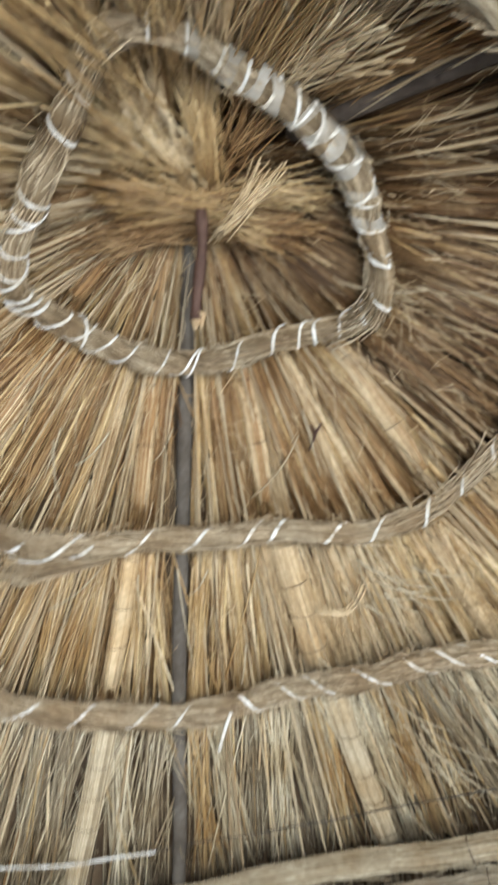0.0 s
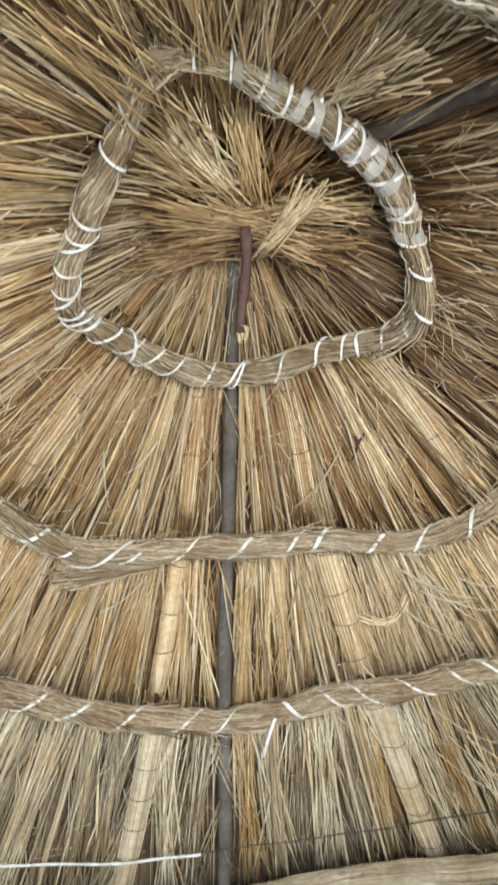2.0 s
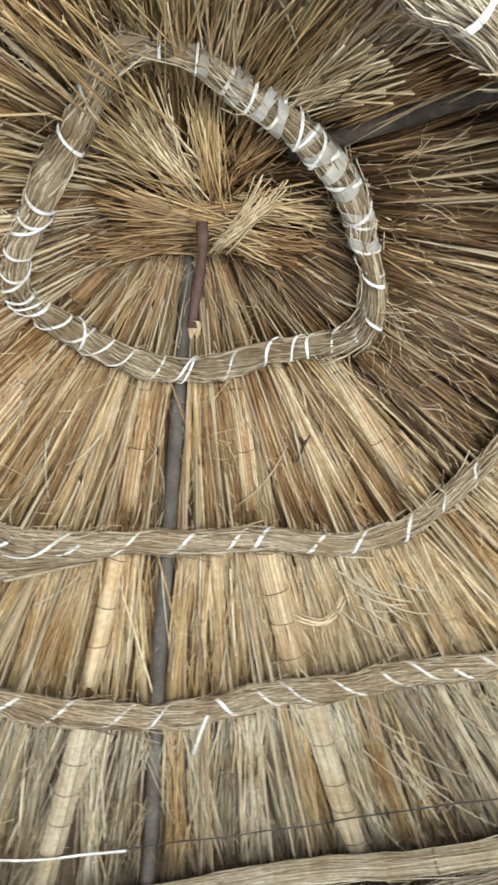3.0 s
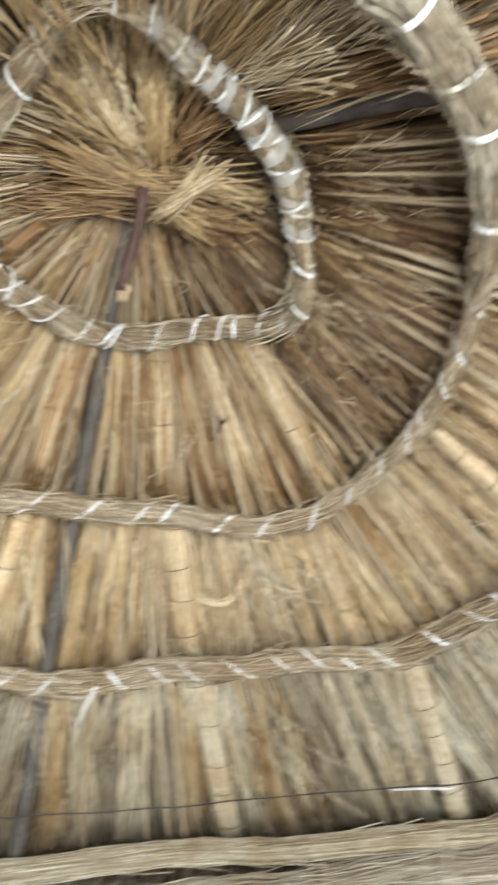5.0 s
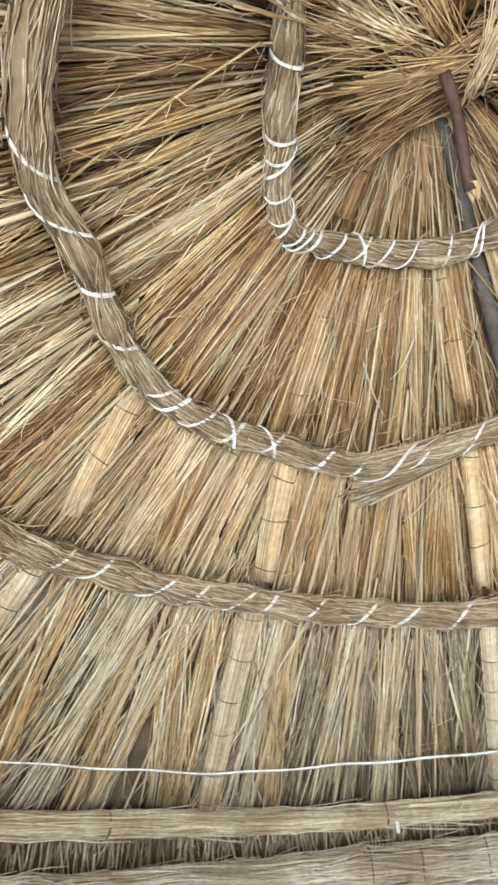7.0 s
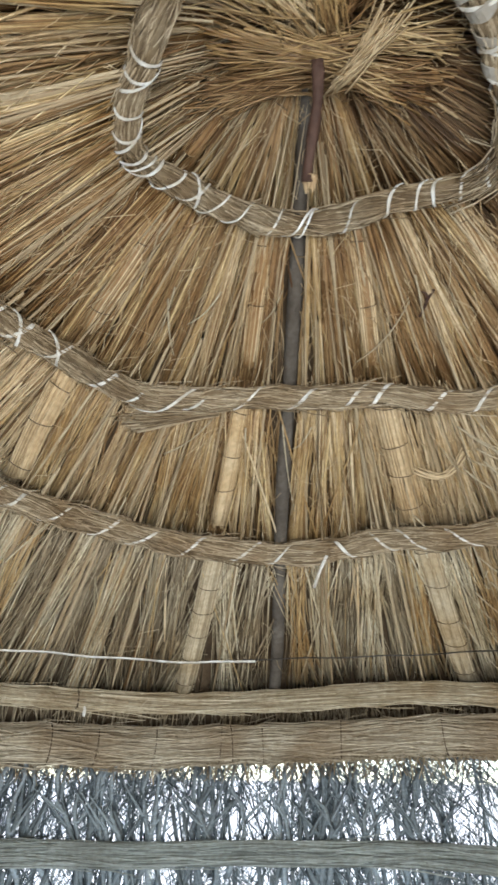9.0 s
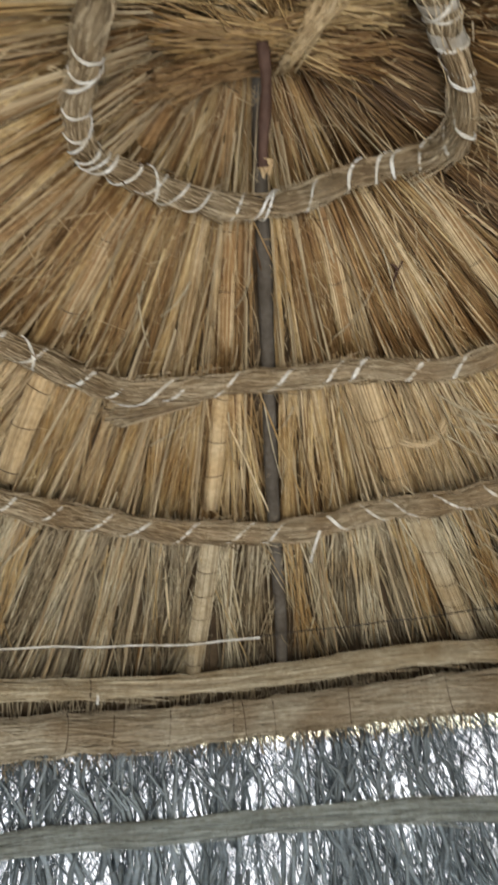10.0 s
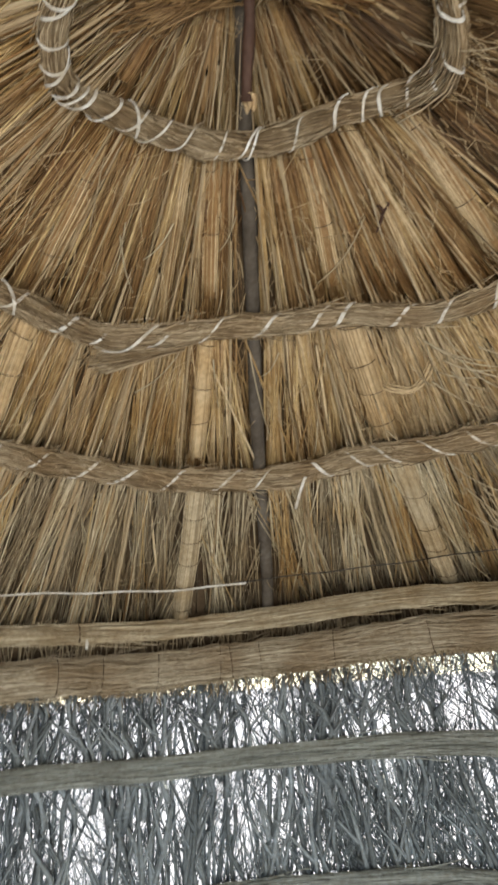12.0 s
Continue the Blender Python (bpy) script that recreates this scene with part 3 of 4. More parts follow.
piece("core", tube_mesh("core", p, q, ROPE, 12), fan)
p, q = strands(RING_2, Z2 - 0.008, 0.040, 620, 0.40, 0.0017, 0.6, 0.004, 0.74, (102, 172), 0.35, FAN_TIES, 0.25)
piece("fibre", tube_mesh("fibre", p, q, FAN_STRAW, 4), fan, kind="stuff")
for az in FAN_TIES:
    tie(fan, RING_2, Z2 - 0.008, 0.037, 0.004, az, -0.004, 0.011)

# ---- poles and culms of the roof ----


def pole(name, label, az, r0, r1, lift, thick, mat, bend=0.0):
    k = 24
    s = np.linspace(0, 1, k)
    r = r0 + (r1 - r0) * s
    a = az + bend * np.sin(s * 9)
    wob = 0.003 * np.sin(s * 17 + az) + 0.002 * np.sin(s * 41)
    pts = polar(a, r, cone_z(r, lift + wob))[None]
    rad = (thick * (0.9 + 0.15 * s + 0.05 * np.sin(s * 23 + az)))[None]
    me = tube_mesh(name, pts, rad, mat, 10)
    return tagged(new(name, me), label, "roof pole", "roof poles")


pole("rafter_pole", "slim weathered grey pole running down the thatch", POLE_AZ, 0.10, 1.95, LIFT + 0.026, 0.023, POLE, 0.25)
pole("rafter_pole", "dark weathered pole half sunk in the thatch", POLE_B_AZ, 0.28, 1.95, LIFT - 0.004, 0.028, POLE_DARK, 0.5)

# sheaves laid down the slope: from azimuth and radius, to azimuth and radius, half width
SHEAVES = [(-22.4, .40, -20.5, .74, .020), (-20.6, .80, -20.9, 1.20, .026), (-20.4, 1.24, -21.5, 1.86, .034), (8.4, .80, 9.6, 1.19, .036), (10.3, 1.22, 12.0, 1.80, .036),
           (42.9, .43, 39.7, .80, .026), (-55.7, .84, -53.2, 1.16, .034), (-53.6, 1.20, -52.2, 1.87, .035), (39.6, 1.27, 36.2, 1.83, .036),
           (-33.0, .13, -27.2, .34, .020), (10.0, .40, 7.4, .74, .022), (-84.0, 1.19, -82.0, 1.86, .030), (62.0, 1.22, 63.0, 1.86, .032),
           (64.5, .85, 65.6, 1.18, .024), (-57.2, .46, -56.4, .76, .022), (-66.0, .20, -64.2, .35, .018), (-87.4, .84, -83.9, 1.12, .030)]


def sheaf(a0, r0, a1, r1, half):
    """A bundle of straw bound with dark twine, lying on the slope."""
    warm = r0 < 0.8
    straw_mat = STRAW_BROWN if r0 < 0.38 else STRAW_PALE if r0 < 1.15 else BUNDLE_STRAW
    top = empty("straw_bundle", "golden straw bundle bound with dark twine, lying in the thatch" if warm else "pale straw bundle bound with dark twine, laid down the slope",
                "straw bundle", "bound bundles of the roof")
    k = 14
    s = np.linspace(0, 1, k)
    r = r0 + (r1 - r0) * s
    high = half * 0.55
    lift = LIFT - high * (0.05 if warm else 0.55)
    along = polar(a0 + (a1 - a0) * s, r, cone_z(r, lift + 0.003 * np.sin(s * 11 + a0)))
    across = polar(a0 + 90, 1.0, 0.0)
    up = np.cross(along[-1] - along[0], across)
    up = up / np.linalg.norm(up) * (1 if up[2] > 0 else -1)
    wide = half * (1 + 0.05 * np.sin(s * 19 + a0))
    piece("core", tube_mesh("core", along[None], np.full((1, k), high * 0.86), (STRAW_BROWN if warm else straw_mat), 14, (0, 0, 1), wide[None] * 0.9), top)
    q = int((1000 if warm else 1500) * half)
    ph = rng.uniform(0, 2 * np.pi, q)
    u0, u1 = rng.uniform(-0.02, 0.10, q), rng.uniform(0.93, 1.02, q)
    u = u0[:, None] + (u1 - u0)[:, None] * np.linspace(0, 1, 6)[None, :]
    fr = r0 + (r1 - r0) * u
    mid = polar(a0 + (a1 - a0) * u, fr, cone_z(fr, lift + 0.003 * np.sin(u * 11 + a0)))
    ph = ph[:, None] + rng.normal(0, 0.10, q)[:, None] * (u - 0.5)
    rho = rng.uniform(0.90, 1.04, q)[:, None]
    fp = mid + (np.cos(ph) * half * rho)[:, :, None] * across + (np.sin(ph) * high * rho)[:, :, None] * up
    piece("straw", tube_mesh("straw", fp, rng.uniform(0.0013, 0.0026, q)[:, None] * np.ones((1, 6)), straw_mat, 4), top, kind="stuff")
    length = float(np.linalg.norm(along[-1] - along[0]))
    q = rng.uniform(0.05, 0.10)
    while q < length - 0.02:
        f = q / length
        rr, aa = r0 + (r1 - r0) * f, a0 + (a1 - a0) * f
        c = polar(aa, rr, float(cone_z(rr, lift + 0.003 * np.sin(f * 11 + a0))))
        ph = np.linspace(0, 2 * np.pi, 19)
        skew = rng.uniform(-0.006, 0.006)
        ringp = c + across * (np.cos(ph) * (half * 1.05 + 0.001))[:, None] + up * (np.sin(ph) * (high * 1.06 + 0.002))[:, None] + np.cross(up, across) * (skew * np.cos(ph))[:, None]
        piece("twine", tube_mesh("twine", ringp[None], 0.0013, TWINE, 4), top, "thin dark twine")
        q += rng.uniform(0.16, 0.26) if warm else rng.uniform(0.10, 0.17)
    return top


for row in SHEAVES:
    sheaf(*row)

# ---- peak: twisted wisps, stub of a branch ----


def wisp(name, label, a, b, sag, n, spread, mat=STRAW, fan=1.0, thick=(0.0011, 0.0027)):
    k = 7
    s = np.linspace(0, 1, k)[None, :, None]
    a, b = np.array(a, float), np.array(b, float)
    trim0, trim1 = rng.uniform(-0.12, 0.3, (n, 1, 1)), rng.uniform(0.72, 1.15, (n, 1, 1))
    u = trim0 + (trim1 - trim0) * s
    j0, j1 = (rng.normal(0, w, (n, 1, 3)) * np.array([1, 1, 0.3]) for w in (spread, spread * fan))
    pts = a + (b - a) * u + j0 * (1 - u) + j1 * u + np.array(sag, float) * np.sin(np.clip(u, 0, 1) * np.pi)
    pts = pts + rng.normal(0, 0.0035, (n, 1, 3)) * np.sin(s * np.pi)
    me = tube_mesh(name, pts, rng.uniform(*thick, (n, 1)) * np.ones((1, k)), mat, 4)
    return tagged(new(name, me), label, "straw wisp", "straw wisps at the peak", "stuff")


COARSE, FINE = (0.0011, 0.0027), (0.0008, 0.0018)
wisp("straw_wisp", "golden wisp of straw twisted across the peak", (-0.20, -0.125, 2.99), (0.06, -0.012, 2.985), (0, 0, -0.006), 46, 0.030, STRAW, 0.5, COARSE)
wisp("straw_wisp", "golden wisp of straw crossing the peak", (-0.17, -0.04, 3.00), (0.08, -0.05, 2.99), (0, 0, -0.006), 44, 0.026, STRAW, 0.8, COARSE)
wisp("straw_wisp", "brown wisp of straw under the twisted one", (-0.17, 0.02, 3.02), (0.05, -0.03, 3.00), (0, 0, 0), 60, 0.022, STRAW_BROWN, 1.0, COARSE)
wisp("straw_wisp", "pale wisp of straw bent up beside the peak", (0.045, 0.045, 2.985), (0.165, -0.09, 2.975), (0, 0, -0.006), 44, 0.012, STRAW_PALE, 1.5, COARSE)
wisp("straw_wisp", "golden wisp of straw lying out from the peak", (0.08, -0.04, 3.01), (0.27, -0.03, 2.97), (0, 0, 0), 60, 0.024, STRAW, 1.6, COARSE)
wisp("straw_wisp", "golden straw fanning below the peak", (0.05, 0.03, 3.02), (0.20, 0.08, 2.985), (0, 0, 0), 46, 0.020, STRAW, 1.8, COARSE)
wisp("straw_wisp", "brown wisp of straw bound round the peak", (-0.26, 0.03, 2.985), (-0.02, 0.06, 3.05), (0, 0, 0), 80, 0.030, STRAW_BROWN, 1.0, COARSE)
wisp("straw_wisp", "brown wisp of straw bound round the peak", (0.02, 0.06, 3.05), (0.24, 0.06, 2.985), (0, 0, 0), 80, 0.030, STRAW_BROWN, 1.0, COARSE)
wisp("straw_wisp", "upright golden wisp of straw above the twist", (0.05, -0.06, 3.00), (0.03, -0.31, 2.975), (0, 0, -0.01), 64, 0.020, STRAW, 1.2, COARSE)
wisp("straw_wisp", "pale straw leaning away from the twist", (0.01, -0.08, 3.00), (-0.10, -0.31, 2.96), (0, 0, -0.008), 60, 0.024, STRAW_PALE, 1.8, COARSE)
wisp("straw_wisp", "brown straw leaning over the twist", (0.07, -0.10, 3.01), (0.18, -0.27, 2.95), (0, 0, 0), 60, 0.022, STRAW_BROWN, 1.6, COARSE)
wisp("straw_wisp", "loose fine straw hanging under the peak", (-0.03, -0.12, 2.99), (-0.19, -0.30, 2.93), (0, 0, -0.002), 60, 0.032, STRAW, 1.6, FINE)
wisp("straw_wisp", "loose stems of straw hanging below the rope", (-0.09, -0.32, 2.90), (-0.22, -0.66, 2.66), (0, 0, -0.004), 22, 0.045, STRAW, 1.4, COARSE)
wisp("straw_wisp", "golden sheaf of straw spread over the roof", (-0.02, -0.36, 2.955), (-0.02, -0.74, 2.685), (0, 0, 0.0), 130, 0.030, STRAW, 2.0, COARSE)
wisp("straw_wisp", "golden sheaf of straw spread over the roof", (0.06, -0.35, 2.955), (0.13, -0.76, 2.67), (0, 0, 0.0), 130, 0.030, STRAW_PALE, 1.9, COARSE)
wisp("straw_wisp", "golden sheaf of straw spread over the roof", (0.13, -0.32, 2.955), (0.28, -0.68, 2.69), (0, 0, 0.0), 160, 0.030, STRAW, 2.0, COARSE)
wisp("straw_wisp", "pale ragged sheaf of straw ending above a dark pole", (0.19, -0.30, 2.95), (0.37, -0.50, 2.755), (0, 0, 0.0), 150, 0.030, STRAW_PALE, 1.6, COARSE)
wisp("straw_wisp", "brown straw lying along a dark pole", (0.27, -0.29, 2.915), (0.58, -0.56, 2.63), (0, 0, 0.0), 110, 0.022, STRAW_BROWN, 1.6, COARSE)
stub = empty("branch_stub", "dark brown branch stub with a broken pale end, below the peak", "branch")
k = 9
s = np.linspace(0, 1, k)[:, None]
a, b = np.array([0.012, -0.045, 2.955]), np.array([-0.024, 0.128, 2.805])
pts = a + (b - a) * s + np.array([0.006, 0, 0.004]) * np.sin(s * 5)
piece("branch", tube_mesh("branch", pts[None], 0.0125 + 0.0016 * np.sin(np.arange(k) * 1.7)[None], STUB, 10), stub)
tips = np.array([[b + np.array([math.cos(q) * 0.009, math.sin(q) * 0.009, 0]) + (b - a) * (-0.03 + 0.10 * u * (1.0 + 0.4 * math.sin(q * 3)))
                  for u in (0.0, 0.6, 1.0)] for q in np.linspace(0, 5.6, 8)])
piece("broken_end", tube_mesh("broken_end", tips, np.array([[0.009, 0.007, 0.002]] * 8), SPLINTER, 5), stub, "pale splintered end")

# ---- small loose things on the slope ----
tw = empty("forked_twig", "small dark forked twig caught in the straw", "twig")
c0 = polar(24.0, 0.60, float(cone_z(0.60, 0.03)))
for name, d in (("stem", (-0.022, 0.045, -0.024)), ("fork", (0.016, -0.02, 0.013)), ("fork", (-0.014, -0.02, 0.010))):
    q = c0 + np.array(d) * np.linspace(0, 1, 5)[:, None] + np.array([0.004, 0, 0.003]) * np.sin(np.linspace(0, 3, 5))[:, None]
    piece(name, tube_mesh(name, q[None], np.linspace(0.0042, 0.0026, 5)[None], STUB, 6), tw)
n, k = 9, 12
s = np.linspace(0, 1, k)[None, :]
arc_az = 11.5 + 9.0 * s + rng.normal(0, 0.3, n)[:, None]
arc_r = 1.03 - 0.035 * s + 0.045 * np.sin(s * 3.14) + rng.normal(0, 0.006, n)[:, None]
curl = empty("straw_curl", "pale curl of straw stems sticking out of the slope", "straw curl")
for j in range(n):
    piece("stem", tube_mesh("stem", polar(arc_az[j:j + 1], arc_r[j:j + 1], cone_z(arc_r[j:j + 1], 0.030)), 0.0019, STRAW_PALE, 4), curl)
LOOSE = []
for _ in range(16):
    q0, qa = rng.uniform(1.28, 1.55), rng.uniform(13, 33)
    LOOSE.append((qa, q0, qa + rng.uniform(2, 7), q0 + rng.uniform(0.12, 0.28), "long pale straw"))
for _ in range(12):
    q0, qa = rng.uniform(0.90, 1.05), rng.uniform(16, 34)
    LOOSE.append((qa, q0, qa + rng.uniform(-6, 9), q0 + rng.uniform(0.06, 0.16), "pale straw"))
for _ in range(14):
    q0, qa = rng.uniform(0.45, 1.6), rng.uniform(-70, 70)
    LOOSE.append((qa, q0, qa + rng.uniform(-6, 6), q0 + rng.uniform(0.06, 0.16), "thin straw"))
for a0, r0, a1, r1, lab in ((20, 1.50, 27, 1.76, "long pale straw"), (18, 1.40, 24, 1.62, "pale straw"), (4, .70, 20, .58, "thin straw"),
                            (62, .36, 75, .52, "pale straw"), (-33, .98, -26, .86, "thin straw"), (170, .62, 155, .47, "long pale straw"),
                            (-12, .86, -9, 1.12, "pale straw"), (27, 1.30, 32, 1.5, "pale straw"), (-45, .60, -38, .72, "thin straw"), *LOOSE):
    k = 8
    s = np.linspace(0, 1, k)
    r = r0 + (r1 - r0) * s
    p = polar(a0 + (a1 - a0) * s, r, cone_z(r, LIFT - 0.035 - 0.015 * np.sin(s * 3.1)))
    tagged(new("loose_straw", tube_mesh("loose_straw", p[None], np.linspace(0.0026, 0.0015, k)[None] * rng.uniform(0.75, 1.2), EAVE_STRAW, 5)),
           lab + " lying loose across the thatch", "straw", "loose straws")

# ---- strip and wire along the eave ----


def strip(name, label, category, knots, half, thin, mat, lift):
    az = np.array([q[0] for q in knots], float)
    rr = np.array([q[1] for q in knots], float)
    a = np.linspace(az[0], az[-1], 60)
    r = np.interp(a, az, rr)
    pts = polar(a, r, cone_z(r, lift) + 0.002 * np.sin(a * 0.6))
    return tagged(new(name, tube_mesh(name, pts[None], thin, mat, 4, (0.0, 0.55, 0.83), half)), label, category)


strip("cane_strip", "white split cane strip tied across the reeds", "strip",
      [(-84, 1.68), (-68.7, 1.679), (-61, 1.681), (-52.6, 1.69), (-38.5, 1.672), (-21, 1.672), (-13.4, 1.655)], 0.007, 0.0016, TIE, -0.008)
strip("wire", "thin dark wire strung across the reeds", "wire",
      [(-15, 1.656), (-4, 1.641), (11, 1.633), (18, 1.632), (30, 1.653), (36.6, 1.681), (47, 1.696), (70, 1.70)], 0.0022, 0.0022, WIRE, -0.004)
strip("cane_strip", "short white end of split cane over a culm", "strip", [(31, 1.655), (36.6, 1.683), (37.4, 1.684)], 0.005, 0.0016, TIE, -0.012)

# ---- eave bundles ----
eave = hoop("eave_bundle", "pale straw bundle bound along the eave", "straw bundle", "bundles of the eave",
            EAVE, Z4, 0.036, 1100, 0.9, 0.0026, 0.3, 0.004, 1.85, EAVE_STRAW, fray=0.2, wander=0.3)
for az in (-33.5, -62, 20, 52):
    tie(eave, EAVE, Z4, 0.036, 0.004, az, 0.001, 0.006, (0.0, 6.2), "twine", TWINE)
for az in (-32.6, ):
    tie(eave, EAVE, Z4 - 0.035, 0.02, 0.004, az, 0.002, 0.010, (1.0, 6.0))
PLATE_R, PLATE_Z = 1.885, 1.748
plate = hoop("wall_plate_bundle", "thick brownish reed bundle along the top of the wall", "straw bundle", "bundles of the eave",
             PLATE, PLATE_Z, 0.064, 2600, 0.8, 0.0022, 0.5, 0.006, PLATE_R, PLATE_REED, fray=0.35, wander=0.4)
for az in (-36, -31, -24.5, -17, -15.5, -12, -3, 9, 21, 33):
    tie(plate, PLATE, PLATE_Z, 0.067, 0.006, az, rng.uniform(-0.006, 0.006), 0.004, (0.5, 6.0), "twine", TWINE)
# ragged ends hanging from the thick bundle
n, k = 2600, 4
az = rng.uniform(-80, 70, n)
s = np.linspace(0, 1, k)[None, :]
top_z = 1.75 + 0.0011 * np.clip(az + 13, -45, 45) - 0.045
rs = radius_of(PLATE, az)[:, None] + rng.uniform(-0.03, 0.06, n)[:, None] + rng.normal(0, 0.008, n)[:, None] * s
drop = 0.015 + 0.075 * rng.uniform(0, 1, n) ** 2.2
pts = polar(az[:, None] + rng.normal(0, 1.1, n)[:, None] * s, rs, top_z[:, None] - drop[:, None] * s)
piece("fringe", tube_mesh("fringe", pts, rng.uniform(0.0007, 0.0018, n)[:, None] * np.ones((1, k)), STRAW_DULL, 4), plate, "ragged brown straw ends", "stuff")
# straw ends hanging between the two bundles
n, k = 4200, 4
az = rng.uniform(-180, 180, n)
s = np.linspace(0, 1, k)[None, :]
rs = rng.uniform(1.93, 2.04, n)[:, None] + rng.uniform(0.0, 0.06, n)[:, None] * s
z0 = cone_z(1.92, 0.05) - rng.uniform(0.0, 0.03, n)
drop = rng.uniform(0.03, 0.16, n)
pts = polar(az[:, None] + rng.normal(0, 0.6, n)[:, None] * s, rs, z0[:, None] - drop[:, None] * s)
tagged(new("straw_ends", tube_mesh("straw_ends", pts, rng.uniform(0.0015, 0.0036, n)[:, None] * np.ones((1, k)), STRAW_DULL, 4)),
       "brown straw ends hanging behind the eave bundle", "straw", kind="stuff")

# ---- brushwood wall ----
WALL_SPAN = (DOOR_AZ + DOOR_HALF - 360, DOOR_AZ - DOOR_HALF)
wall = empty("brush_wall", "see-through wall of grey brushwood twigs, daylight behind", "brushwood wall", kind="structure")


def lean_at(az):
    return np.where((az > -8) & (az < 60), 0.10, 0.0)


def twigs(count, r_lo, r_hi, z_lo, z_hi, length, rad_lo, rad_hi, lean_sd, curl, k, sides, arc=WALL_SPAN):
    az = rng.uniform(arc[0], arc[1], count)
    ln = length * rng.uniform(0.6, 1.3, count)
    zb = rng.uniform(z_lo, z_hi, count)
    lean = rng.normal(0, lean_sd, count) - lean_at(az)
    s = np.linspace(0, 1, k)[None, :]
    side = lean[:, None] * ln[:, None] * (s - 0.5) + rng.normal(0, curl, count)[:, None] * np.sin(s * rng.uniform(2, 7, count)[:, None] + rng.uniform(0, 6, count)[:, None])
    r = rng.uniform(r_lo, r_hi, count)[:, None] + rng.normal(0, 0.02, count)[:, None] * (s - 0.5)
    a = az[:, None] + np.degrees(side / 1.93)
    a = np.clip(a, WALL_SPAN[0] - 1, WALL_SPAN[1] + 1)
    z = np.minimum(zb[:, None] + ln[:, None] * s, 1.715 + 0.0012 * np.clip(az + 13, -40, 45)[:, None] + 0.04 * s)
    zm = zb + 0.5 * ln
    thin = np.sin(az * 0.55 + 1.0) + np.sin(az * 1.3 + zm * 9) + np.sin(az * 0.23 - zm * 14 + 2.0) + np.sin(az * 2.9 + zm * 5)
    keep = (rng.uniform(0, 1, count) < np.clip(0.64 - 0.28 * thin, 0.18, 1)) | (length > 1.0)
    a, r, z, side, az, count = a[keep], r[keep], z[keep], side[keep], az[keep], int(keep.sum())
    rad = rng.uniform(rad_lo, rad_hi, count)[:, None] * np.linspace(1.05, 0.6, k)[None, :]
    return tube_mesh("twig", polar(a, r, z), rad, BRUSH, sides)


piece("branch_layer", twigs(420, 1.93, 2.02, -0.05, 0.12, 1.75, 0.004, 0.0095, 0.10, 0.035, 12, 5), wall, kind="stuff")
piece("twig_layer", twigs(2400, 1.92, 2.03, 0.55, 1.35, 0.5, 0.0022, 0.0052, 0.36, 0.032, 8, 4), wall, kind="stuff")
piece("fine_twig_layer", twigs(3800, 1.92, 2.06, 0.7, 1.6, 0.26, 0.0010, 0.0026, 0.6, 0.020, 6, 4), wall, kind="stuff")
piece("fine_twig_layer", twigs(9500, 1.92, 2.06, 0.8, 1.62, 0.20, 0.0008, 0.0025, 0.75, 0.020, 6, 4, (-75, 62)), wall, kind="stuff")
piece("top_twig_layer", twigs(2300, 1.93, 2.06, 1.5, 1.68, 0.18, 0.0012, 0.0034, 0.9, 0.016, 6, 4, (-75, 62)), wall, kind="stuff")
piece("leaning_twig_layer", twigs(1500, 1.92, 2.05, 0.7, 1.15, 0.34, 0.0012, 0.0042, 0.5, 0.02, 7, 4, (-6, 62)), wall, kind="stuff")
piece("lower_twig_layer", twigs(350, 1.92, 2.03, -0.05, 0.3, 0.6, 0.003, 0.007, 0.16, 0.02, 7, 4), wall, kind="stuff")


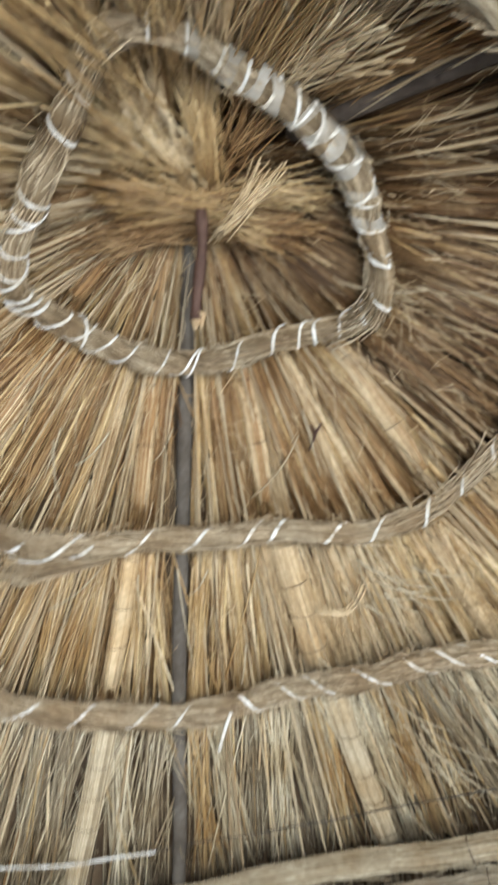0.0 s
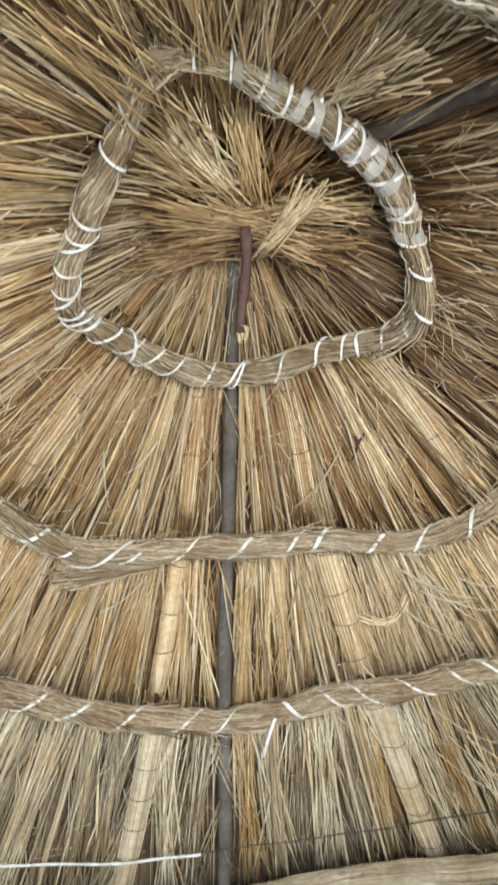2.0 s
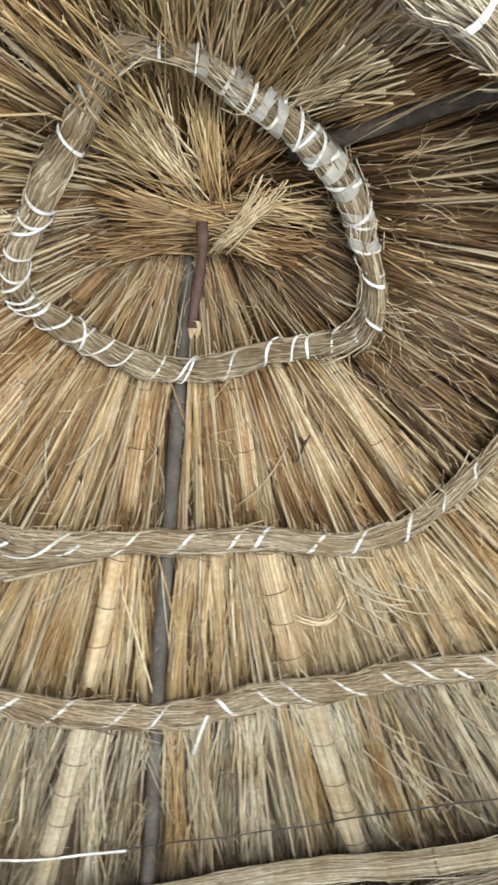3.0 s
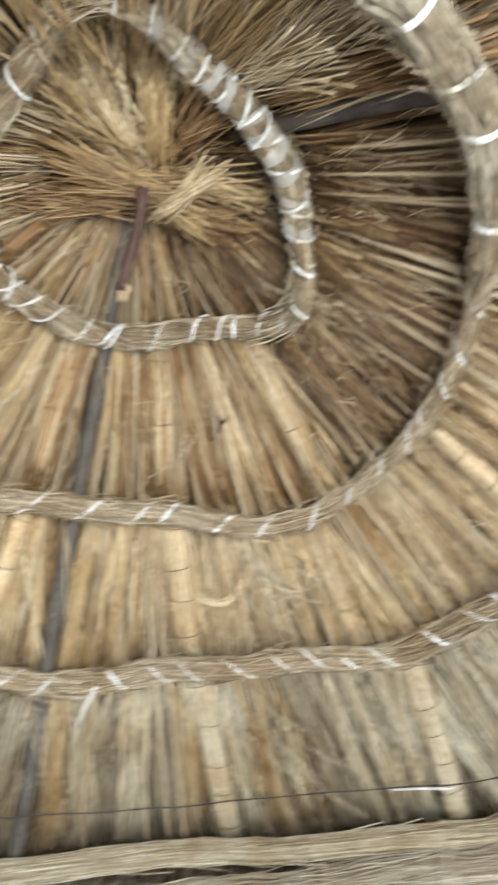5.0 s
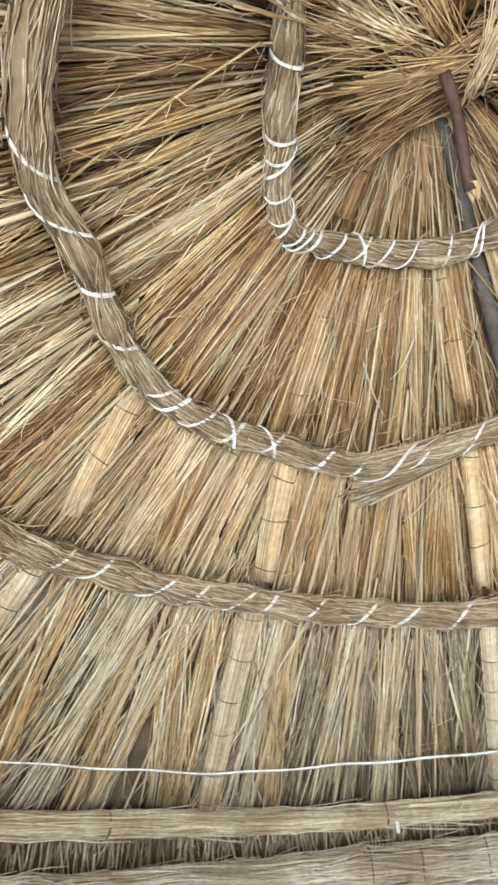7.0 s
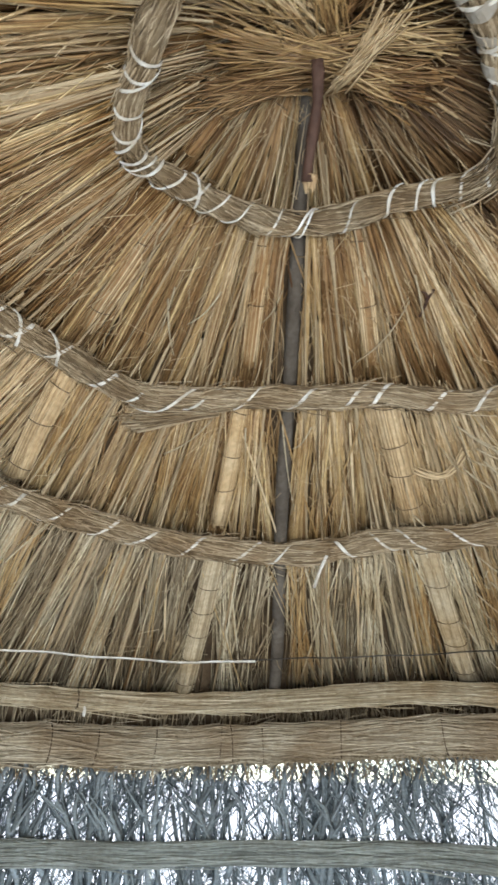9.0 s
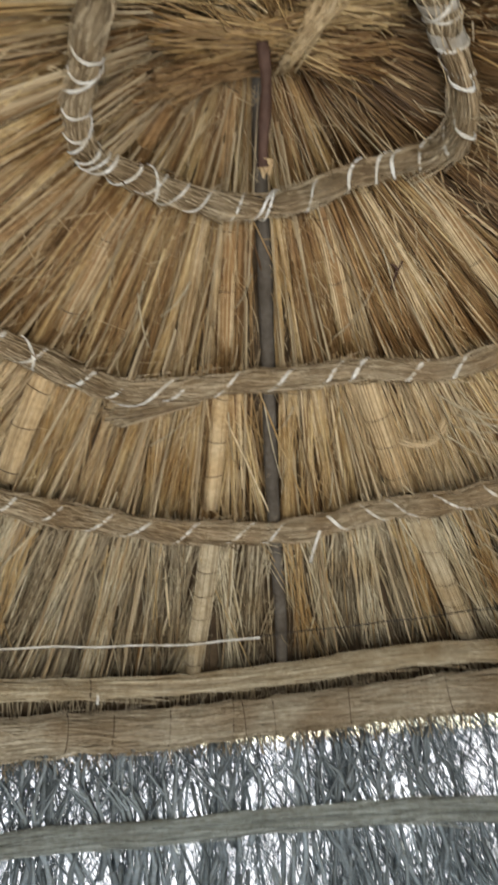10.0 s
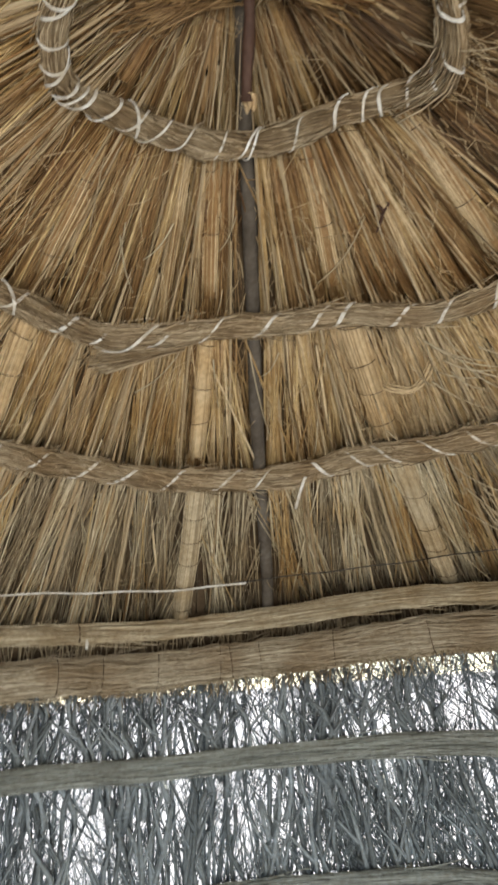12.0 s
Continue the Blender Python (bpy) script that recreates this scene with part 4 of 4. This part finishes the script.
def unit_branch(seed):
    r = random.Random(seed)
    k = 9
    pts = np.array([[[0.026 * math.sin(i * 0.8 + seed) + 0.010 * r.uniform(-1, 1), 0.01 * math.sin(i * 1.3), i / (k - 1)] for i in range(k)]])
    rad = np.array([[(0.0125 - 0.005 * i / (k - 1)) * r.uniform(0.88, 1.12) for i in range(k)]])
    side = [pts, rad]
    f0 = pts[0, 4]
    fork = np.array([[f0 + (np.array([0.10, 0.01, 0.30]) * (1 if seed % 2 else -1) * np.array([1, 1, 1 if seed % 2 else -1])) * u for u in np.linspace(0, 1, k)]])
    return tube_mesh("branch", np.concatenate([pts, fork]), np.concatenate([rad, np.linspace(0.008, 0.0035, k)[None]]), BRUSH_STICK, 6)


BRANCHES = [unit_branch(q) for q in range(8)]
for i in range(195):
    az = rng.uniform(-75, 62)
    upper = rng.uniform() < 0.45
    zb, ln = (rng.uniform(1.15, 1.35), rng.uniform(0.45, 0.6)) if upper else (rng.uniform(0.5, 0.8), rng.uniform(0.55, 0.8))
    ln = min(ln, 1.68 - zb)
    lean = rng.normal(0, 0.10) - (0.22 if az > -5 and not upper else 0.03)
    ob = new("branch", BRANCHES[i % 8])
    c = polar(az, rng.uniform(1.90, 1.925), zb)
    m = Matrix.Translation(c) @ pose(0, 0, 0, 0, 0, -az) @ pose(0, 0, 0, 0, math.degrees(lean), 0) @ Matrix.Diagonal((1, 1, ln, 1))
    ob.matrix_world = m
    ob.parent = wall

for zc, label in ((1.395, "flat grey bundle of sticks bound across the wall"), (0.955, "low grey bundle of sticks bound across the wall"), (0.45, "low grey bundle of sticks bound across the wall")):
    band = empty("stick_band", label, "stick bundle", "bands of the brush wall")
    for dz, th in ((0.019, 0.020), (-0.018, 0.021)):
        p, r = core(1.865, zc + dz, th * 0.85, 0.006, WALL_SPAN)
        piece("core", tube_mesh("core", p, r, BRUSH_BAND, 10), band)
        p, r = strands(1.865, zc + dz, th, 520, 0.9, 0.0034, 0.35, 0.006, 1.865, WALL_SPAN, 0.25)
        piece("stick", tube_mesh("stick", p, r, BRUSH_BAND, 4), band, kind="stuff")
for az in (DOOR_AZ - DOOR_HALF, DOOR_AZ + DOOR_HALF):
    k = 12
    pts = polar(az + np.zeros(k), 1.93, np.linspace(0, 1.75, k)) + 0.006 * np.sin(np.arange(k) * 1.3)[:, None]
    tagged(new("door_post", tube_mesh("door_post", pts[None], np.full((1, k), 0.04), POLE, 10)), "weathered grey post beside the doorway", "post", "door posts", "structure")
